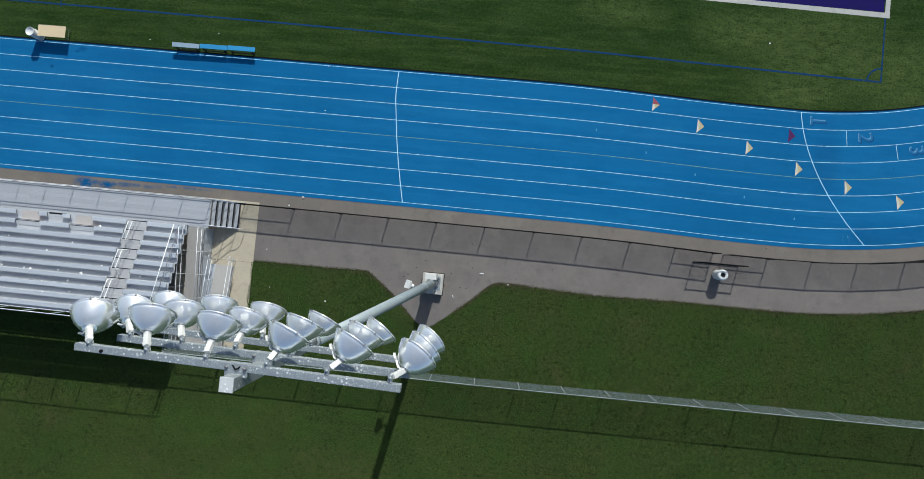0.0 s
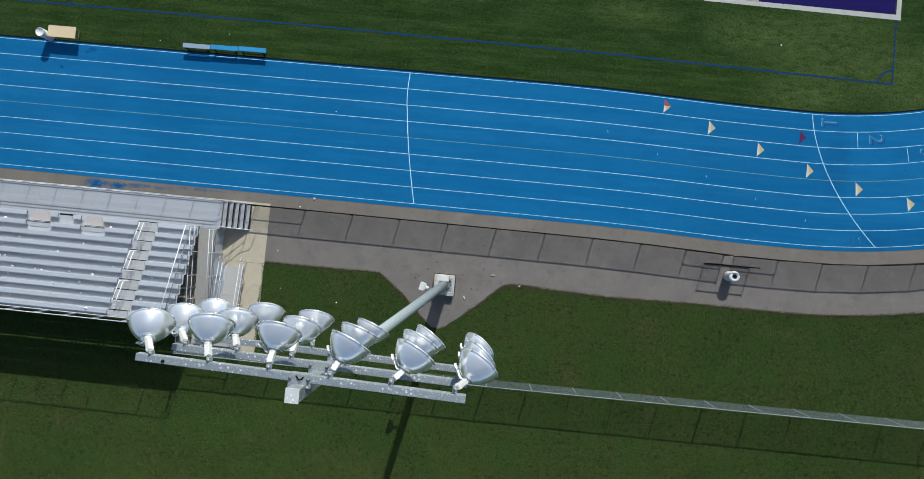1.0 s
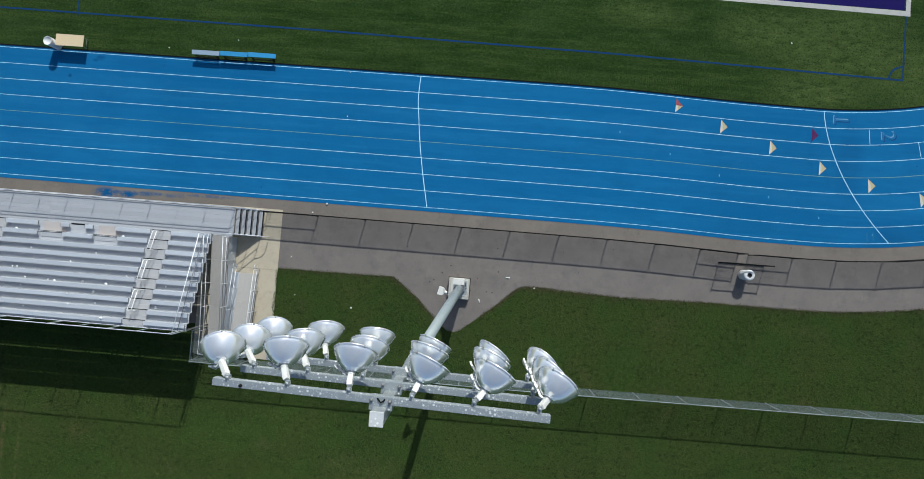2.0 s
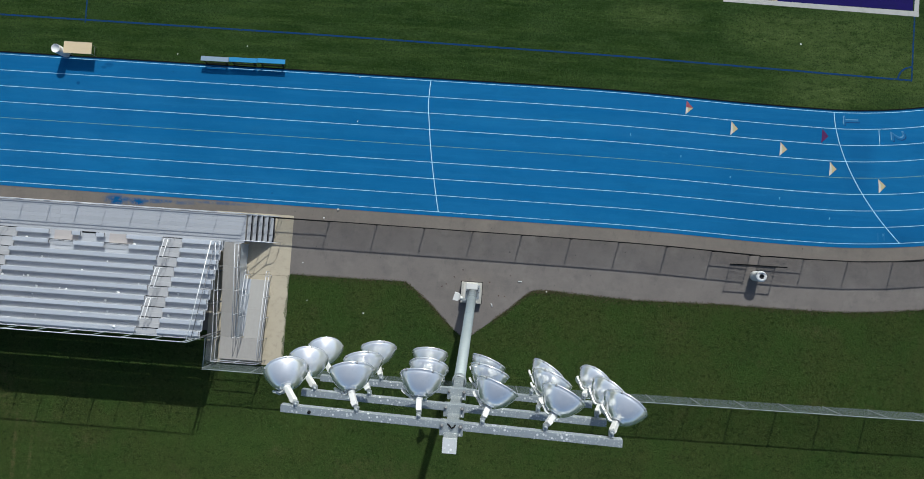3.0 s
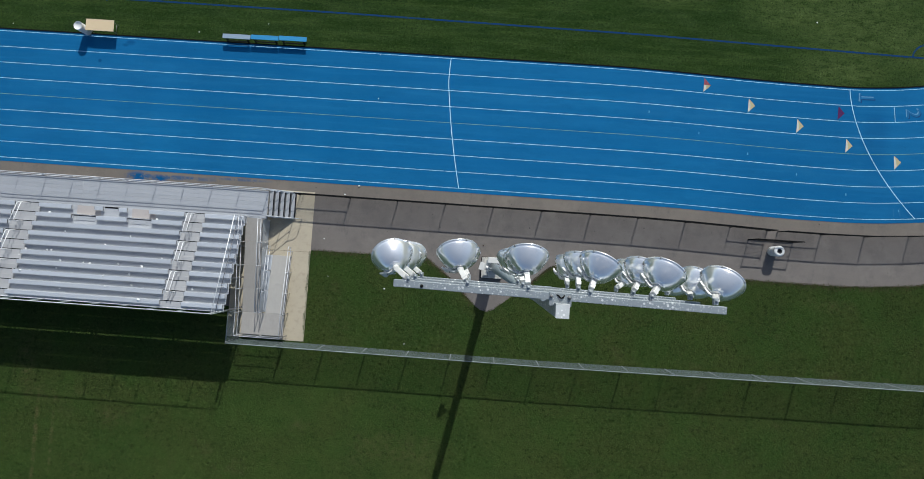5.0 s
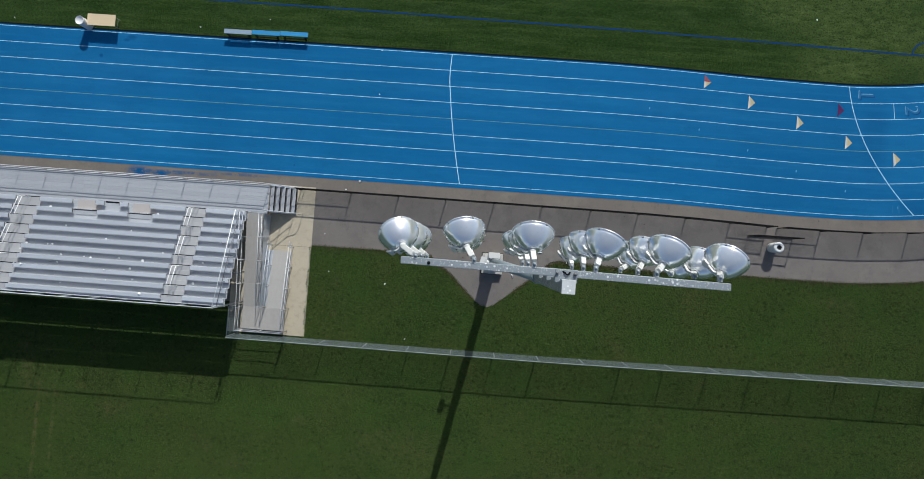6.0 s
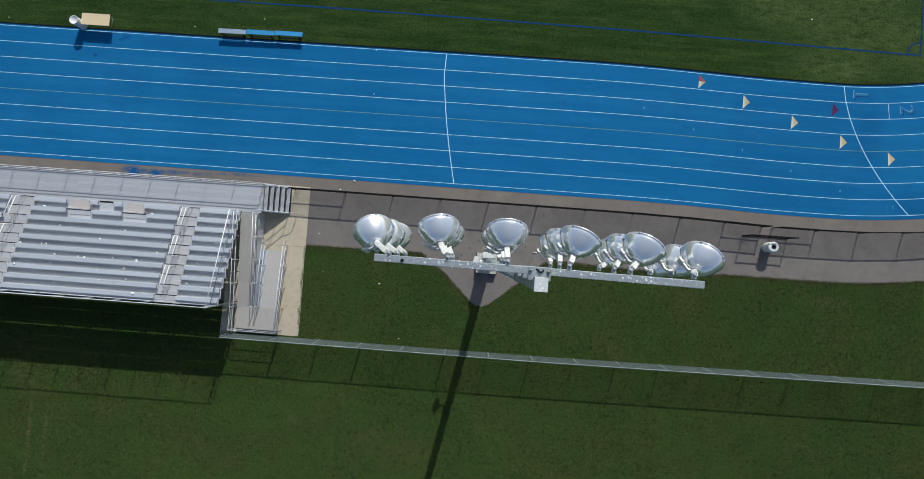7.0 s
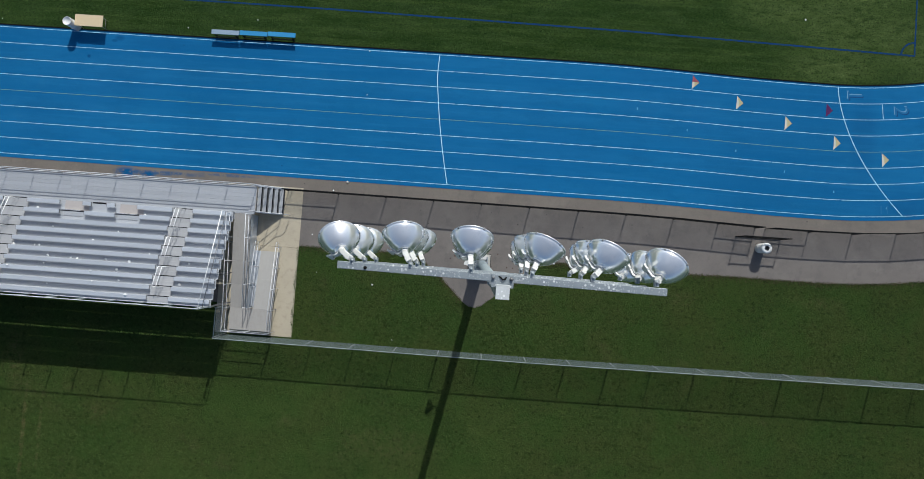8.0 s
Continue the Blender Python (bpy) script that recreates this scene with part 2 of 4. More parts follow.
ALU = metal_material("mill_aluminium", (0.563, 0.59, 0.630), 0.5, 0.3, dull=(0.50, 0.51, 0.53))
ALU_DECK = metal_material("aluminium_deck", (0.400, 0.413, 0.435), 0.6, 0.2, grain=(1.5, 60, 10), dull=(0.37, 0.37, 0.38))
FOOT_DECK = metal_material("aluminium_foot_board", (0.465, 0.480, 0.506), 0.6, 0.2, grain=(1.5, 60, 10), dull=(0.43, 0.43, 0.44))
ALU_WORN = metal_material("worn_aluminium", (0.372, 0.350, 0.322), 0.7, 0.1, grain=(8, 1.2, 4), dull=(0.310, 0.290, 0.265))
RAMP_PALE = metal_material("pale_ramp_plate", (0.365, 0.350, 0.326), 0.65, 0.1, grain=(8, 1.2, 4), dull=(0.33, 0.315, 0.29))
TAN_DECK = metal_material("worn_tan_plate", (0.47, 0.43, 0.405), 0.7, 0.1, dull=(0.40, 0.355, 0.33))
AISLE_DECK = metal_material("worn_aisle_plate", (0.448, 0.446, 0.450), 0.65, 0.15, grain=(1.5, 40, 10), dull=(0.40, 0.395, 0.393))
WHITE_PIPE = metal_material("white_pipe", (0.80, 0.80, 0.79), 0.5, 0.0, grain=(2, 2, 2), dull=(0.68, 0.68, 0.67))
RAIL = metal_material("aluminium_pipe", (0.56, 0.57, 0.59), 0.55, 0.35, grain=(2, 2, 2), dull=(0.44, 0.44, 0.45))
GALV = metal_material("galvanised_steel", (0.30, 0.33, 0.345), 0.5, 0.35, grain=(6, 6, 6), droppings=0.8, dull=(0.21, 0.235, 0.25))
CAP_STEEL = metal_material("fouled_cap_steel", (0.58, 0.59, 0.58), 0.6, 0.1, grain=(6, 6, 6), droppings=0.9, dull=(0.40, 0.41, 0.41))
POLE_STEEL = metal_material("galvanised_pole", (0.33, 0.375, 0.385), 0.5, 0.3, grain=(8, 8, 0.3), dull=(0.26, 0.30, 0.31))
LINK_STEEL = metal_material("weathered_chain_link", (0.088, 0.114, 0.108), 0.7, 0.1, grain=(4, 4, 4), dull=(0.07, 0.09, 0.085))
FENCE_STEEL = metal_material("galvanised_fence", (0.29, 0.33, 0.32), 0.6, 0.2, grain=(4, 4, 4), dull=(0.15, 0.18, 0.17))
# fence steel darkened: a mean of the posts' lit and shaded sides
POST_STEEL = metal_material("part_shaded_post", (0.17, 0.19, 0.185), 0.6, 0.2, grain=(4, 4, 4), dull=(0.10, 0.12, 0.115))
BLACK_STEEL = Mat("black_coated_steel", (0.010, 0.010, 0.010), 0.85, spec=0.12).done()
NOSING = paint_material("black_step_nosing", (0.008, 0.008, 0.009), (0.028, 0.028, 0.030), 0.4)
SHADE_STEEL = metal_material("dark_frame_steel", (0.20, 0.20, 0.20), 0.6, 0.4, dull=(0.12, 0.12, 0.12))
REFLECTOR = metal_material("spun_aluminium", (0.985, 0.99, 1.0), 0.15, 0.70, grain=(3, 3, 3), dull=(0.85, 0.87, 0.90), spread=0.03, spots=0.25)
CAST = metal_material("white_cast_housing", (0.64, 0.63, 0.60), 0.5, 0.0, grain=(3, 3, 3), dull=(0.58, 0.58, 0.54))
LENS = metal_material("lens_glass", (0.75, 0.77, 0.78), 0.1, 0.0, grain=(3, 3, 3), dull=(0.6, 0.6, 0.6))
FOOT_CONC = metal_material("stained_concrete", (0.47, 0.45, 0.40), 0.85, 0.0, grain=(5, 5, 5), dull=(0.20, 0.185, 0.16), spread=0.02)
WHITE_CONC = metal_material("painted_concrete", (0.52, 0.50, 0.45), 0.8, 0.0, grain=(2, 2, 2), dull=(0.42, 0.40, 0.36))
BENCH_BLUE = metal_material("blue_bench_paint", (0.03, 0.25, 0.48), 0.5, 0.0, dull=(0.03, 0.20, 0.42))
BENCH_GREY = metal_material("weathered_bench_board", (0.25, 0.32, 0.39), 0.6, 0.0, dull=(0.22, 0.32, 0.42))
PLY = metal_material("bare_plywood", (0.58, 0.46, 0.29), 0.75, 0.0, grain=(1, 14, 4), dull=(0.55, 0.42, 0.26))
BARREL = metal_material("white_plastic", (0.72, 0.72, 0.70), 0.5, 0.0, grain=(3, 3, 3), dull=(0.52, 0.52, 0.50))
LINER = metal_material("black_liner", (0.02, 0.02, 0.022), 0.35, 0.0, dull=(0.05, 0.05, 0.05))
LEAF = metal_material("dead_leaf", (0.060, 0.026, 0.016), 0.8, 0.0, grain=(9, 9, 9), dull=(0.035, 0.018, 0.012), spread=0.3)
PAPER = metal_material("white_paper", (0.8, 0.8, 0.78), 0.8, 0.0, dull=(0.7, 0.7, 0.68))
CURB = Mat("black_kerb", (0.010, 0.011, 0.011), 0.95, spec=0.05).done()


# ---- mesh helpers ----
def finish(bm, name, material, smooth=False):
    me = bpy.data.meshes.new(name)
    bm.to_mesh(me)
    bm.free()
    if smooth:
        for p in me.polygons:
            p.use_smooth = True
    for m in material if isinstance(material, (list, tuple)) else (material,):
        me.materials.append(m)
    return me


def part(name, bm, material, parent=None, label="", at=None, smooth=False):
    """One mesh object under a thing or a part; bm may be a finished mesh."""
    me = bm if isinstance(bm, bpy.types.Mesh) else finish(bm, name, material, smooth)
    ob = new(name, me)
    if at is not None:
        ob.matrix_basis = at
    ob.parent = parent
    return tagged(ob, label) if label else ob


def thing(name, x, y, z, label, category, group="", kind="", rz=0):
    ob = new(name)
    ob.matrix_basis = pose(x, y, z, 0, 0, rz)
    return tagged(ob, label, category, group, kind)


def box(bm, x0, x1, y0, y1, z0, z1, bevel=0.0, turn=None):
    b = bmesh.new()
    vs = bmesh.ops.create_cube(b, size=1)["verts"]
    for v in vs:
        v.co = Vector((x0 + (v.co.x + 0.5) * (x1 - x0), y0 + (v.co.y + 0.5) * (y1 - y0), z0 + (v.co.z + 0.5) * (z1 - z0)))
    if bevel:
        bmesh.ops.bevel(b, geom=b.edges[:], offset=bevel, segments=2, affect="EDGES", profile=0.6)
    if turn is not None:
        b.transform(turn)
    join(bm, b)
    return bm


def join(bm, b):
    vs = {v: bm.verts.new(v.co) for v in b.verts}
    for f in b.faces:
        nf = bm.faces.new([vs[v] for v in f.verts])
        nf.smooth = f.smooth
        nf.material_index = f.material_index
    b.free()
    return bm


def tube(bm, points, r, sides=8, r2=None, caps=True):
    """A pipe through points; r2 is the radius at its far end."""
    pts = [Vector(p) for p in points]
    rings = []
    n = len(pts)
    for i, p in enumerate(pts):
        d = (pts[min(i + 1, n - 1)] - pts[max(i - 1, 0)]).normalized()
        side = d.cross(Vector((0, 0, 1)) if abs(d.z) < 0.95 else Vector((0, 1, 0))).normalized()
        up = side.cross(d)
        rr = r if r2 is None else r + (r2 - r) * i / (n - 1)
        rings.append([bm.verts.new(p + rr * (math.cos(a) * side + math.sin(a) * up)) for a in [2 * math.pi * k / sides for k in range(sides)]])
    for a, b in zip(rings, rings[1:]):
        for k in range(sides):
            f = bm.faces.new((a[k], a[(k + 1) % sides], b[(k + 1) % sides], b[k]))
            f.smooth = True
    if caps:
        bm.faces.new(rings[0][::-1])
        bm.faces.new(rings[-1])
    return bm


def lathe(bm, profile, sides=32, m=None):
    """Turns a profile of (radius, height) about z."""
    rings = []
    for r, z in profile:
        if r < 1e-6:
            rings.append([bm.verts.new((0, 0, z))])
        else:
            rings.append([bm.verts.new((r * math.cos(2 * math.pi * k / sides), r * math.sin(2 * math.pi * k / sides), z)) for k in range(sides)])
    for a, b in zip(rings, rings[1:]):
        for k in range(sides):
            j = (k + 1) % sides
            if len(a) == 1 and len(b) == 1:
                continue
            vs = (a[0], b[j], b[k]) if len(a) == 1 else (a[k], a[j], b[0]) if len(b) == 1 else (a[k], a[j], b[j], b[k])
            f = bm.faces.new(vs)
            f.smooth = True
    if m is not None:
        for ring in rings:
            for v in ring:
                v.co = m @ v.co
    return bm


def flat(bm, outline, z):
    """A level sheet from an outline that runs counter-clockwise."""
    f = bm.faces.new([bm.verts.new((x, y, z)) for x, y in outline])
    bmesh.ops.triangulate(bm, faces=[f])
    return bm


# ---- the track's line ----
def heading(s):
    """Heading of the middle of the track at s metres along it."""
    h = -0.003
    h -= 0.033 * min(max((s - 10.0) / 7.0, 0.0), 1.0)
    if s > 24.1:
        h += (s - 24.1) / 33.0
    return h


STEP = 0.5
MIDDLE = []
px, py = 0.0, 4.20
for i in range(int(24.1 / STEP + 33.0 * 1.5 / STEP)):
    MIDDLE.append((i * STEP, px, py))
    h = heading((i + 0.5) * STEP)
    px, py = px + STEP * math.cos(h), py + STEP * math.sin(h)
px, py = 0.0, 4.20
for i in range(int(62 / STEP)):
    px, py = px - STEP * math.cos(0.003), py + STEP * math.sin(0.003)
    MIDDLE.insert(0, (-(i + 1) * STEP, px, py))


def along(s, off):
    """The place s metres along the track and off metres to its left (inside)."""
    i = min(max((s - MIDDLE[0][0]) / STEP, 0), len(MIDDLE) - 1.001)
    k, f = int(i), i - int(i)
    a, b = MIDDLE[k], MIDDLE[k + 1]
    h = heading(s)
    # the inner lanes draw in a little before the bend
    off -= 0.14 * max(math.cos(math.pi / 2 * min(abs(s - 18.5) / 11.0, 1.0)), 0.0) ** 2 * min(max((off + 1.2) / 5.4, 0.0), 1.0)
    # the outer lanes turn in a little earlier
    u = min(max((s - 19.5) / 9.0, 0.0), 1.0)
    off += 0.21 * u * u * (3 - 2 * u) * min(max((4.3 - off) / 8.6, 0.0), 1.15)
    return (a[1] + (b[1] - a[1]) * f - off * math.sin(h), a[2] + (b[2] - a[2]) * f + off * math.cos(h))


S0, S1 = MIDDLE[0][0] + 0.5, MIDDLE[-1][0] - 0.5
LANE = 1.066
INNER, OUTER = 4 * LANE, -4 * LANE


def ribbon(bm, off_a, off_b, z, s0=S0, s1=S1, step=0.5, z2=None):
    """A strip of the track between two offsets."""
    n = max(2, int((s1 - s0) / step) + 1)
    last = None
    for i in range(n):
        s = s0 + (s1 - s0) * i / (n - 1)
        a, b = along(s, off_a), along(s, off_b)
        cur = (bm.verts.new((*a, z)), bm.verts.new((*b, z if z2 is None else z2)))
        if last:
            bm.faces.new((last[0], cur[0], cur[1], last[1]))
        last = cur
    return bm


def solid_ribbon(bm, off_a, off_b, z0, z1, s0=S0, s1=S1, step=0.5):
    ribbon(bm, off_a, off_b, z1, s0, s1, step)
    ribbon(bm, off_b, off_b, z1, s0, s1, step, z0)
    ribbon(bm, off_a, off_a, z0, s0, s1, step, z1)
    return bm


# ---- ground ----
def ground():
    bm = bmesh.new()
    far = 2500
    bmesh.ops.create_grid(bm, x_segments=2, y_segments=2, size=far)
    ob = part("ground", bm, LAWN)
    tagged(ob, "mown dark green lawn with dry brown patches", "lawn", kind="structure")

    bm = bmesh.new()
    n = 160
    pts = [along(S0 + (S1 - S0) * i / n, INNER + 0.05) for i in range(n + 1)]
    last = None
    for x, y in pts:
        cur = (bm.verts.new((x, y, 0.006)), bm.verts.new((min(x, 48), 62, 0.006)))
        if last:
            bm.faces.new((last[0], cur[0], cur[1], last[1]))
        last = cur
    tagged(part("turf_field", bm, TURF), "dark green artificial turf sports field", "field", kind="structure")


LAWN_EDGE = [(-9.42, -4.78), (-6.6, -4.77), (-4.3, -4.76), (-2.05, -4.72), (-1.72, -4.78), (-0.31, -5.85), (0.7, -6.8), (1.55, -7.62), (1.95, -7.88), (2.35, -7.95), (2.75, -7.82), (3.1, -7.52), (5.07, -5.93), (5.9, -5.12), (6.25, -4.84), (6.7, -4.70)]
LAWN_EDGE += [(7.6, -4.68), (10.6, -4.8), (13, -4.88), (16.2, -4.80), (18.7, -4.74), (22.3, -4.76), (24.5, -4.74), (26.56, -4.66), (28.7, -4.47), (30.7, -4.2), (33.05, -3.80), (35, -3.25), (37, -2.55), (40, -1.2)]


def path_and_apron():
    # brownish strip along the outside of the track; the sun's warmth is in its colour
    bm = ribbon(bmesh.new(), -5.42, OUTER - 0.2, 0.008)
    tagged(part("apron", bm, APRON), "asphalt strip beside the track, tinted brownish as in sun", "pavement", kind="structure")
    # walkway behind the front fence, with a pointed bay round the mast
    edge = [along(s, -5.38) for s in [-9.4 + 0.5 * i for i in range(98)]]
    low = LAWN_EDGE
    bm = flat(bmesh.new(), low + edge[::-1], 0.012)
    tagged(part("walkway", bm, ASPHALT), "grey brown asphalt walkway with faint stains", "pavement", kind="structure")
    for y0, y1 in ((-10.75, -4.912), (-4.90, -0.95)):
        bm = box(bmesh.new(), -14.5, -9.4, y0, y1, -0.1, 0.022)
        tagged(part("concrete_slab", bm, CONCRETE), "tan stained concrete slab under stair and ramp", "pavement", kind="structure")
    # ground below the seating
    bm = flat(bmesh.new(), [(-62, -8.8), (-14.5, -8.8), (-14.5, -1.1), (-62, -1.1)], 0.010)
    tagged(part("gravel_bed", bm, APRON), "bare brown ground below the aluminium seating", "ground", kind="structure")


def track():
    bm = ribbon(bmesh.new(), OUTER - 0.26, INNER + 0.135, 0.018)
    base = tagged(part("running_track", bm, TRACK), "bright blue rubber running track with eight lanes", "track", kind="structure")
    for i in range(9):
        off = INNER - i * LANE
        w = 0.0145
        part("lane_line", ribbon(bmesh.new(), off - w, off + w, 0.023), PALE_LINE if i == 4 else WHITE_LINE, base, "faded yellowish lane line" if i == 4 else "")
    # curved line across all lanes
    def cross_line(points, w, name):
        bm = bmesh.new()
        last = None
        for s, off in points:
            a, b = along(s - w, off), along(s + w, off)
            cur = (bm.verts.new((*a, 0.028)), bm.verts.new((*b, 0.028)))
            if last:
                bm.faces.new((last[0], cur[0], cur[1], last[1]))
            last = cur
        part(name, bm, WHITE_LINE, base)
    pts = []
    for k in range(25):
        u = k / 24
        pts.append((-1.10 - 0.12 * math.sin(min(u * 3.2, 1) * math.pi) * 0.4 + 1.12 * max(u - 0.17, 0) ** 1.45 / 0.763, INNER - u * 8 * LANE))
    cross_line(pts, 0.023, "break_line")
    pts = []
    for k in range(33):
        u = k / 32
        pts.append((24.68 + 0.55 * u + 3.55 * u ** 1.55, INNER - u * 8 * LANE))
    cross_line(pts, 0.023, "start_line")
    # staggered start lines of the second and third lane
    for s, lane in ((27.84, 1), (31.08, 2)):
        cross_line([(s, INNER - lane * LANE - 0.04), (s + 0.04, INNER - (lane + 1) * LANE + 0.04)], 0.015, "stagger_line")
    # flag-shaped zone marks
    marks = [(15.34, 0, YELLOW_MARK), (18.26, 1, YELLOW_MARK), (21.45, 2, YELLOW_MARK), (24.65, 3, YELLOW_MARK), (27.72, 4, YELLOW_MARK), (30.75, 5, YELLOW_MARK), (23.98, 1, MAROON_MARK)]
    for s, lane, mat in marks:
        mid = INNER - (lane + 0.5) * LANE
        a, b, c = along(s, mid - 0.46), along(s + 0.44, mid), along(s, mid + 0.46)
        bm = bmesh.new()
        bm.faces.new([bm.verts.new((*p, 0.024)) for p in (a, b, c)])
        mark = part("zone_mark", bm, mat, base, "maroon painted triangle" if mat is MAROON_MARK else "yellow painted triangle")
        if mat is YELLOW_MARK:
            bm = bmesh.new()
            bm.faces.new([bm.verts.new((*p, 0.0265)) for p in (a, along(s + 0.15, mid - 0.30), along(s + 0.13, mid + 0.10), c)])
            part("pale_edge", bm, PALE_MARK, mark, "pale worn edge of the triangle")
    mid = INNER - 0.5 * LANE
    bm = bmesh.new()
    bm.faces.new([bm.verts.new((*p, 0.028)) for p in (along(15.34, mid + 0.02), along(15.78, mid + 0.005), along(15.34, mid + 0.46))])
    part("red_half_mark", bm, RED_MARK, base, "worn red half of a painted triangle")
    # small white ticks in the lanes
    for s, off in ((12.0, 1.62), (15.28, 0.5), (18.5, -0.55), (21.7, -1.62), (24.85, -2.68), (27.9, -3.7)):
        bm = bmesh.new()
        bm.faces.new([bm.verts.new((*along(s + dx, off + dy), 0.024)) for dx, dy in ((-0.035, -0.075), (0.035, -0.07), (0.03, 0.075), (-0.03, 0.07))])
        part("tick_mark", bm, TICK_PAINT, base)
    # bars in place of small lettering
    for s, off in ((0.0 - 0.28, OUTER + 0.62), (27.6, OUTER + 0.45), (27.95, OUTER + 0.45)):
        bm = bmesh.new()
        bm.faces.new([bm.verts.new((*along(s + dx, off + dy), 0.024)) for dx, dy in ((-0.04, -0.26), (0.04, -0.26), (0.04, 0.26), (-0.04, 0.26))])
        part("lettering_bar", bm, DIGIT_FACE, base)
    # lane digits
    for text, s, lane in (("1", 25.92, 0), ("2", 29.1, 1), ("3", 32.35, 2)):
        x, y = along(s, INNER - (lane + 0.5) * LANE)
        turn = math.degrees(heading(s)) - 90
        for z, dx, mat, name in ((0.0235, 0.06, DIGIT_EDGE, "digit_shadow"), (0.0255, -0.055, DIGIT_LIGHT, "digit_edge"), (0.0285, 0.0, DIGIT_FACE, "digit")):
            cu = bpy.data.curves.new(name, "FONT")
            cu.body, cu.size, cu.align_x, cu.align_y = text, 1.25, "CENTER", "CENTER"
            tmp = new("text_source", cu)
            me = bpy.data.meshes.new_from_object(tmp.evaluated_get(bpy.context.evaluated_depsgraph_get()))
            bpy.data.objects.remove(tmp)
            me.materials.clear()
            me.materials.append(mat)
            part(name, me, mat, base, at=pose(x + dx, y - dx, z, 0, 0, turn))
            if text == "1":
                part("digit_foot", box(bmesh.new(), -0.26, 0.26, -0.46, -0.36, 0, 0.001), mat, base, at=pose(x + dx, y - dx, z, 0, 0, turn))
    # raised black kerb on the inside
    bm = solid_ribbon(bmesh.new(), INNER + 0.135, INNER + 0.200, 0.0, 0.05)
    tagged(part("kerb", bm, CURB), "low black kerb between track and turf", "kerb", kind="structure")


TOUCHLINE = [(-60, 11.4), (-28.8, 11.23), (-8.35, 11.08), (11.13, 10.80), (29.53, 10.30)]


def field_marks():
    base = tagged(part("field_line", flat(bmesh.new(), [(x, y - 0.06) for x, y in TOUCHLINE] + [(x, y + 0.06) for x, y in reversed(TOUCHLINE)], 0.011), BLUE_LINE), "dark blue touchline on the turf", "field line", kind="structure")
    part("goal_line", flat(bmesh.new(), [(29.43, 10.37), (29.53, 10.37), (29.45, 60), (29.35, 60)], 0.011), BLUE_LINE, base)
    part("side_line", flat(bmesh.new(), [(-24.55, 11.0), (-24.45, 11.0), (-24.4, 60), (-24.5, 60)], 0.0145), BLUE_LINE, base)
    bm = bmesh.new()
    last = None
    for k in range(13):
        a = math.pi / 2 * k / 12
        p = [(29.45 - r * math.cos(a), 10.33 + r * math.sin(a)) for r in (0.76, 0.88)]
        cur = [bm.verts.new((*q, 0.0145)) for q in p]
        if last:
            bm.faces.new((last[0], cur[0], cur[1], last[1]))
        last = cur
    part("corner_arc", bm, BLUE_LINE, base)
    zone = tagged(part("end_zone", flat(bmesh.new(), [(20.85, 14.95), (29.35, 14.80), (29.6, 62), (21.1, 62)], 0.011), PURPLE_FIELD), "deep purple painted end zone", "field marking", kind="structure")
    part("border_line", flat(bmesh.new(), [(17.4, 14.74), (29.74, 14.42), (29.72, 14.76), (17.4, 15.03)], 0.0155), WHITE_FIELD, zone, "broad white border line")
    part("end_line", flat(bmesh.new(), [(29.43, 14.765), (29.72, 14.765), (29.95, 62), (29.65, 62)], 0.0155), WHITE_FIELD, zone, "broad white border line")
    part("tan_band", flat(bmesh.new(), [(19.6, 15.0), (20.84, 14.96), (21.0, 62), (19.8, 62)], 0.0115), TAN_FIELD, zone, "pale tan painted band")


# ---- fences ----
LINK_CACHE = {}


def link_mesh(length, height, mat, pitch=0.08, wire=0.003):
    """Woven wire of one bay, as slanting wires from edge to edge."""
    key = (round(length, 2), height, mat.name, wire)
    if key in LINK_CACHE:
        return LINK_CACHE[key]
    verts, faces = [], []
    def strand(a, b, dy):
        d = Vector((b[0] - a[0], b[1] - a[1])).normalized() * wire
        n = Vector((-d.y, d.x))
        k = len(verts)
        for p in (a, b):
            verts.extend([(p[0] + n.x, dy, p[1] + n.y), (p[0] - n.x, dy, p[1] - n.y), (p[0], dy + wire * 1.7, p[1])])
        faces.extend([(k, k + 1, k + 4, k + 3), (k + 1, k + 2, k + 5, k + 4), (k + 2, k, k + 3, k + 5)])
    x = -height + pitch
    while x < length:
        a = (max(x, 0), max(-x, 0) + 0.03)
        e = min(length - x, height)
        b = (x + e, e)
        if b[0] > a[0]:
            strand(a, b, -0.004)
            strand((length - a[0], a[1]), (length - b[0], b[1]), 0.004)
        x += pitch
    me = bpy.data.meshes.new("chain_link")
    me.from_pydata(verts, [], faces)
    me.materials.append(mat)
    LINK_CACHE[key] = me
    return me


